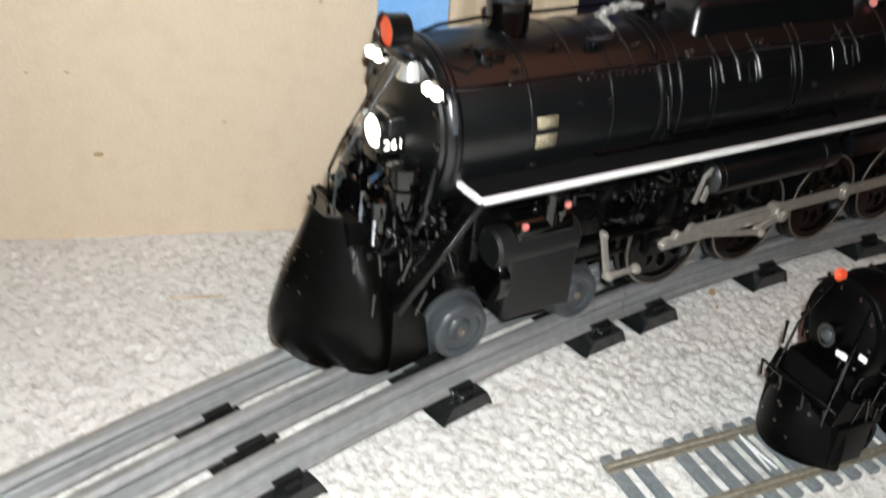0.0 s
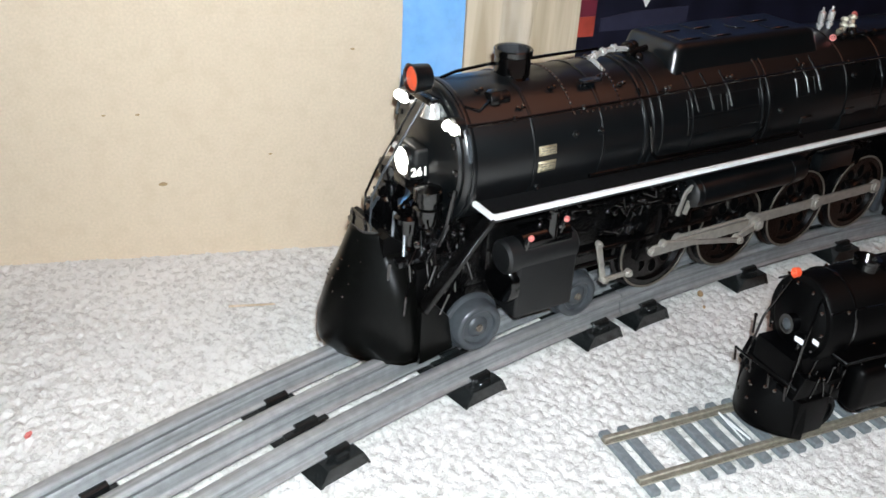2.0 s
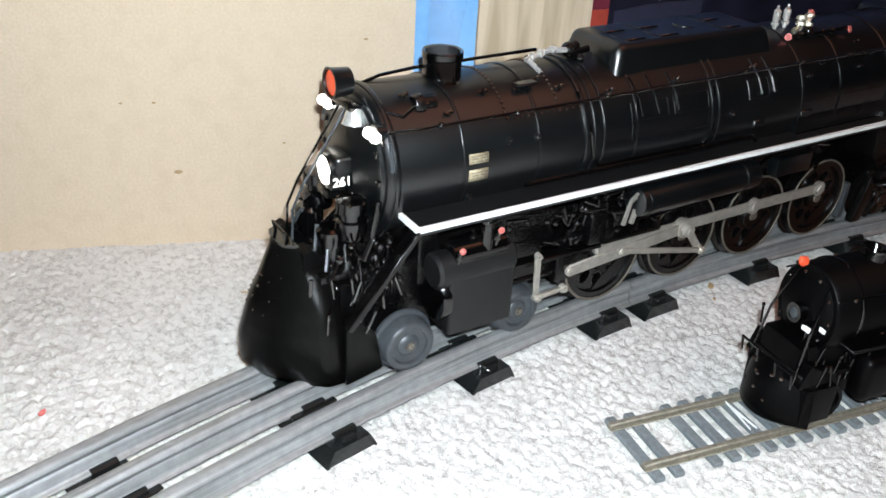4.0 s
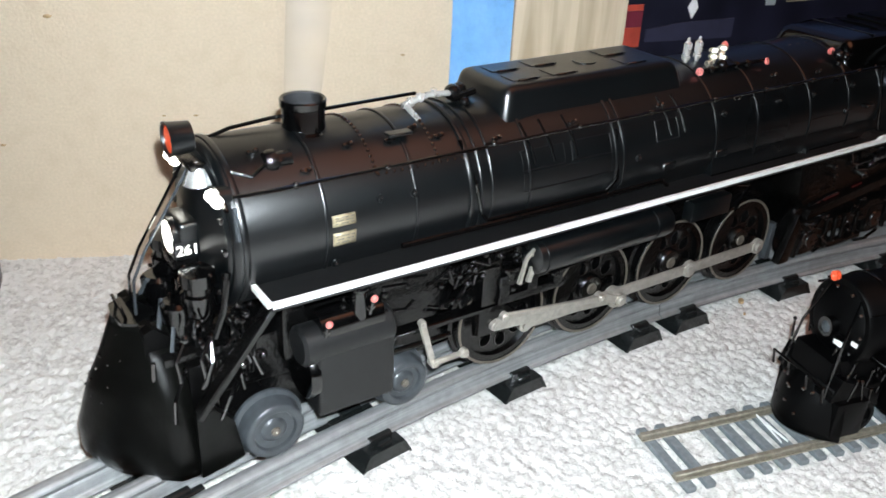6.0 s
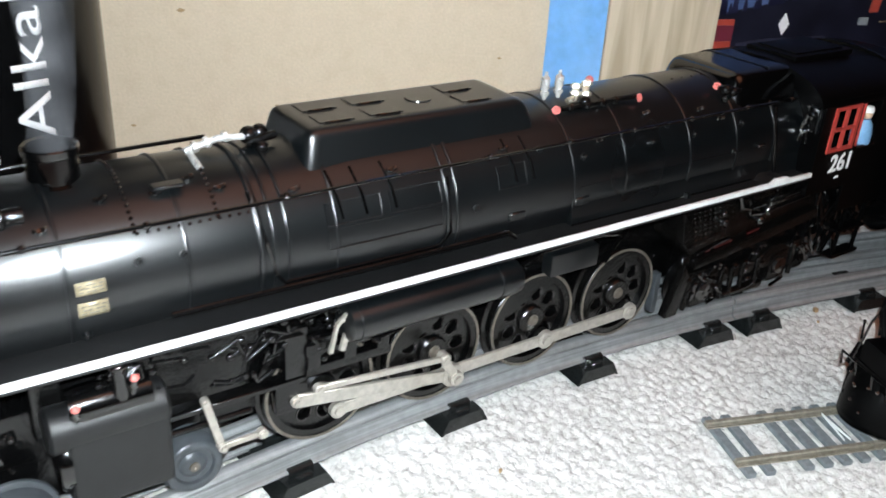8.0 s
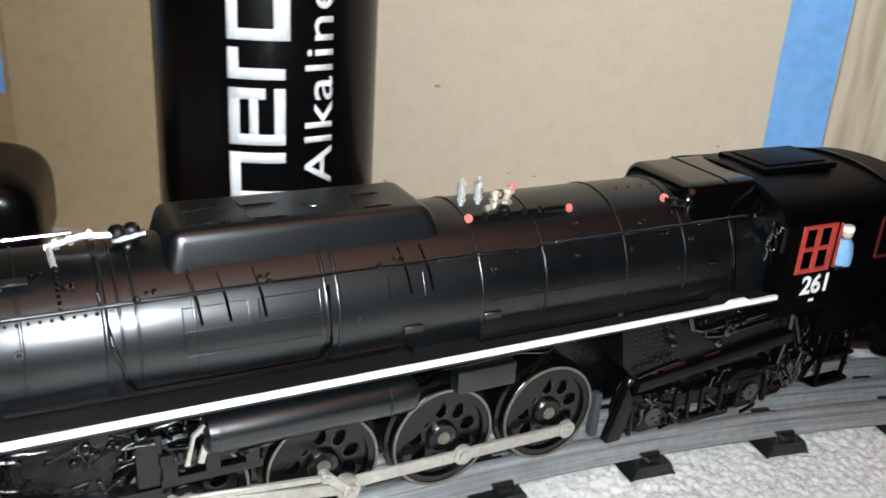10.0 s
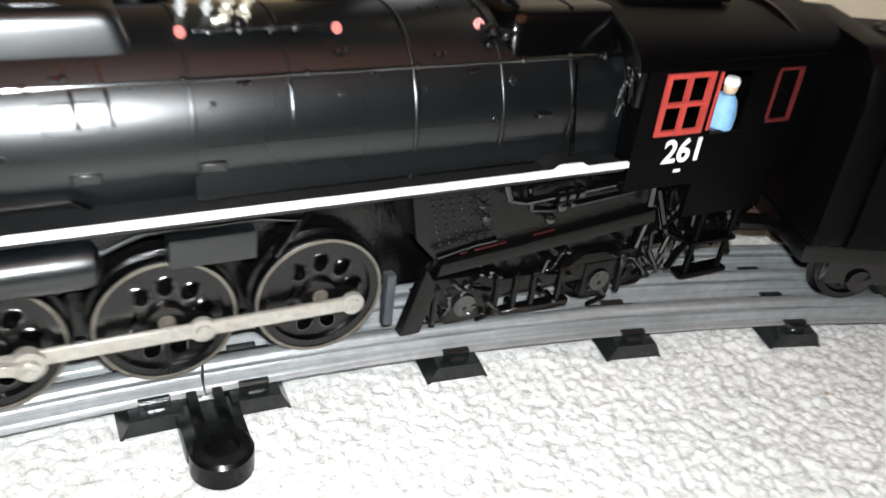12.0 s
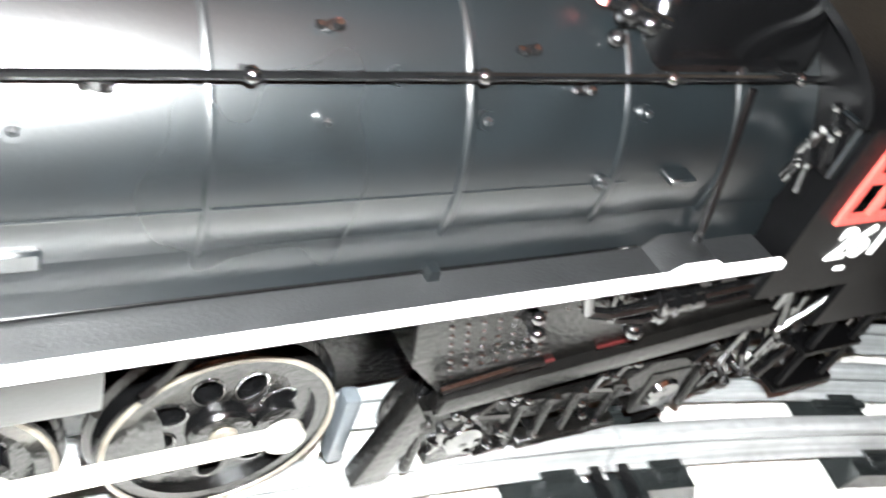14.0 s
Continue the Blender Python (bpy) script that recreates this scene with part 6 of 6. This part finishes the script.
    for k in range(60):
        x, y, z = 0.002 + rng.random() * 0.030, rng.uniform(-0.0135, 0.0135), 0.014 + rng.random() * 0.014
        ball(bm, (x, y, z), 0.0004 + 0.0005 * rng.random(), 1)
        cyl(bm, (x, y, z), (x + rng.uniform(-0.003, 0.003), y, z - 0.006), 0.0004, 0.0004, 6)
    part("air_piping", bm, GLOSS, top)
    for k in range(12):
        u = rng.uniform(-0.85, 0.85)
        part("pilot_bolt", ball(B(), (0.0046 - 0.0105 * (1 - u * u), 0.0140 * u, rng.uniform(0.006, 0.0165)), 0.0004 + 0.0003 * rng.random(), 1), SPARK, pi)
    for y0, w, z in ((-0.0066, 0.0026, cz - 0.0030), (-0.0112, 0.0022, cz - 0.0006)):
        part("print_bar", box(B(), 0.0024, 0.0028, y0 - w / 2, y0 + w / 2, z - 0.0006, z + 0.0006), LETTER, top)
    for p, q in (((0.0035, -0.0090, 0.0120), (0.0018, -0.0070, 0.0150)), ((0.0300, -0.0170, 0.0230), (0.0330, -0.0170, 0.0250))):
        part("grab_iron", cyl(B(), p, q, 0.0004, 0.0004, 6), SILVER, top)
    part("cab", box(B(), 0.150, 0.180, -0.0165, 0.0165, 0.0180, 0.0500, 0.003, 3), MATT, top)


# ---- torch of the telephone that films: a small glowing disc beside the lens ----
def torch():
    t = empty("phone_torch", "tiny lit white lamp of a telephone held over the track", "torch")
    bm = B()
    lathe(bm, [(0, 0.0), (0, 0.0034), (0.0012, 0.0034), (0.0012, 0.0026), (0.0004, 0.0024), (0.0004, 0.0)], (0, 0, 0.0012), (0, 0, -1), 24)
    part("reflector", bm, SILVER, t)
    bm = cyl(B(), (0, 0, 0.0003), (0, 0, -0.0002), 0.0022, 0.0022, 24)
    part("diode", bm, TORCH, t, "glowing white diode")
    return t


TORCH = mat("glowing_torch_diode", (0.9, 0.9, 0.9), 0.4, emit=(0.92, 1.0, 1.07), power=43000.0)


# ---- build ----
carpet()
panels()
tracks()
carton()
battery_tube()
transformer()
LOCO, MOVES = locomotive()
TENDER = tender()
small_track()
small_locomotive()
lockon()
crumbs()
LAMP = torch()


# ---- motion ----
def arc_at(t):
    """The arc at t, gliding through the keyed seconds."""
    ts = [a for a, _ in ARC]
    vs = [b for _, b in ARC]
    m = [0.0] * len(ts)
    for i in range(1, len(ts) - 1):
        m[i] = (vs[i + 1] - vs[i - 1]) / (ts[i + 1] - ts[i - 1])
    m[-1] = (vs[-1] - vs[-2]) / (ts[-1] - ts[-2])
    m[1] = 0.0
    if t <= ts[0]:
        return vs[0]
    for i in range(len(ts) - 1):
        if t <= ts[i + 1]:
            h = ts[i + 1] - ts[i]
            u = (t - ts[i]) / h
            return ((2 * u ** 3 - 3 * u ** 2 + 1) * vs[i] + (u ** 3 - 2 * u ** 2 + u) * h * m[i]
                    + (-2 * u ** 3 + 3 * u ** 2) * vs[i + 1] + (u ** 3 - u ** 2) * h * m[i + 1])
    return vs[-1]


# how far the driving wheels have turned at an arc, in degrees
TURNED = [(-0.30, 2004.0), (-0.06, 1232.0), (0.0013, 1035.0), (0.1473, 567.0), (0.1745, 494.0), (0.1998, 416.0), (0.2678, 200.0), (0.3247, 18.0)]


def crank_angle(s):
    return radians(float(np.interp(s, [a for a, _ in TURNED], [b for _, b in TURNED])))


def motions():
    times = [round(0.1 * k, 1) for k in range(0, 141)]
    coarse = times[::2]
    arcs = {t: arc_at(t) for t in times}
    walk(LOCO, [(t, arc_pose(arcs[t], 0.06)) for t in coarse])
    walk(TENDER, [(t, arc_pose(arcs[t] + 0.06 + 0.272)) for t in coarse])
    walk(LAMP, [(t, m @ pose(0.005, 0.012, 0.004)) for t, m in CAM])
    for w, x, sgn in MOVES["drivers"]:
        side = Matrix.Identity(4) if sgn < 0 else Matrix.Rotation(math.pi, 4, "Z")
        walk(w, [(t, Matrix.Translation((x, sgn * 0.0190, DRIVER_Z)) @ Matrix.Rotation(-crank_angle(arcs[t]), 4, "Y") @ side) for t in times])
    for group, radius in (("pilots", 0.0095), ("trail", 0.0105)):
        for w, x, sgn, y in MOVES[group]:
            r = radius
            side = Matrix.Identity(4) if sgn < 0 else Matrix.Rotation(math.pi, 4, "Z")
            r = 0.0088 if group == "pilots" and x > -0.18 else r
            walk(w, [(t, Matrix.Translation((x, sgn * y, RAIL + r)) @ Matrix.Rotation(arcs[t] / r, 4, "Y") @ side) for t in times])
    for w, x, sgn in TENDER_WHEELS:
        side = Matrix.Identity(4) if sgn < 0 else Matrix.Rotation(math.pi, 4, "Z")
        walk(w, [(t, Matrix.Translation((x, sgn * 0.0190, RAIL + 0.0112)) @ Matrix.Rotation(arcs[t] / 0.0112, 4, "Y") @ side) for t in times])
    PIN, LEN, AX = 0.0085, 0.0560, 0.0350
    for sgn, side, main, ecc, ret, cross, comb, union in MOVES["rods"]:
        off = 0.0 if sgn < 0 else math.pi / 2
        rows = {k: [] for k in ("side", "main", "ecc", "ret", "cross", "comb", "union")}
        for t in times:
            f = crank_angle(arcs[t]) + off
            dx, dz = PIN * math.cos(f), PIN * math.sin(f)
            rows["side"].append((t, Matrix.Translation((-0.1221 + dx, 0, DRIVER_Z + dz))))
            px, pz = -0.0815 + dx, DRIVER_Z + dz
            wx = px - math.sqrt(LEN ** 2 - (pz - AX) ** 2)
            rows["main"].append((t, Matrix.Translation((wx, 0, AX)) @ Matrix.Rotation(-math.atan2(pz - AX, px - wx), 4, "Y")))
            rows["cross"].append((t, Matrix.Translation((wx, 0, AX))))
            ex, ez = px - 0.0120 * math.cos(f), pz - 0.0120 * math.sin(f)
            rows["ret"].append((t, Matrix.Translation((px, 0, pz)) @ Matrix.Rotation(-(f + math.pi), 4, "Y")))
            fz = 0.0400
            fx = ex - math.sqrt(0.0440 ** 2 - (ez - fz) ** 2)
            rows["ecc"].append((t, Matrix.Translation((fx, 0, fz)) @ Matrix.Rotation(-math.atan2(ez - fz, ex - fx), 4, "Y")))
            tx, tz = -0.1600, 0.0470
            ux, uz = wx - 0.0035, 0.0315
            bx = tx + 0.30 * (ux - 0.0115 - tx)
            ang = math.atan2(-(tz - 0.0310), bx - tx)
            rows["comb"].append((t, Matrix.Translation((tx, 0, tz)) @ Matrix.Rotation(-ang, 4, "Y")))
            cx, cz2 = tx + 0.0165 * math.cos(ang), tz + 0.0165 * math.sin(ang)
            rows["union"].append((t, Matrix.Translation((cx, 0, cz2)) @ Matrix.Rotation(-math.atan2(uz - cz2, max(0.004, ux - cx)), 4, "Y")))
        for ob, k in ((side, "side"), (main, "main"), (ecc, "ecc"), (ret, "ret"), (cross, "cross"), (comb, "comb"), (union, "union")):
            walk(ob, rows[k])


motions()
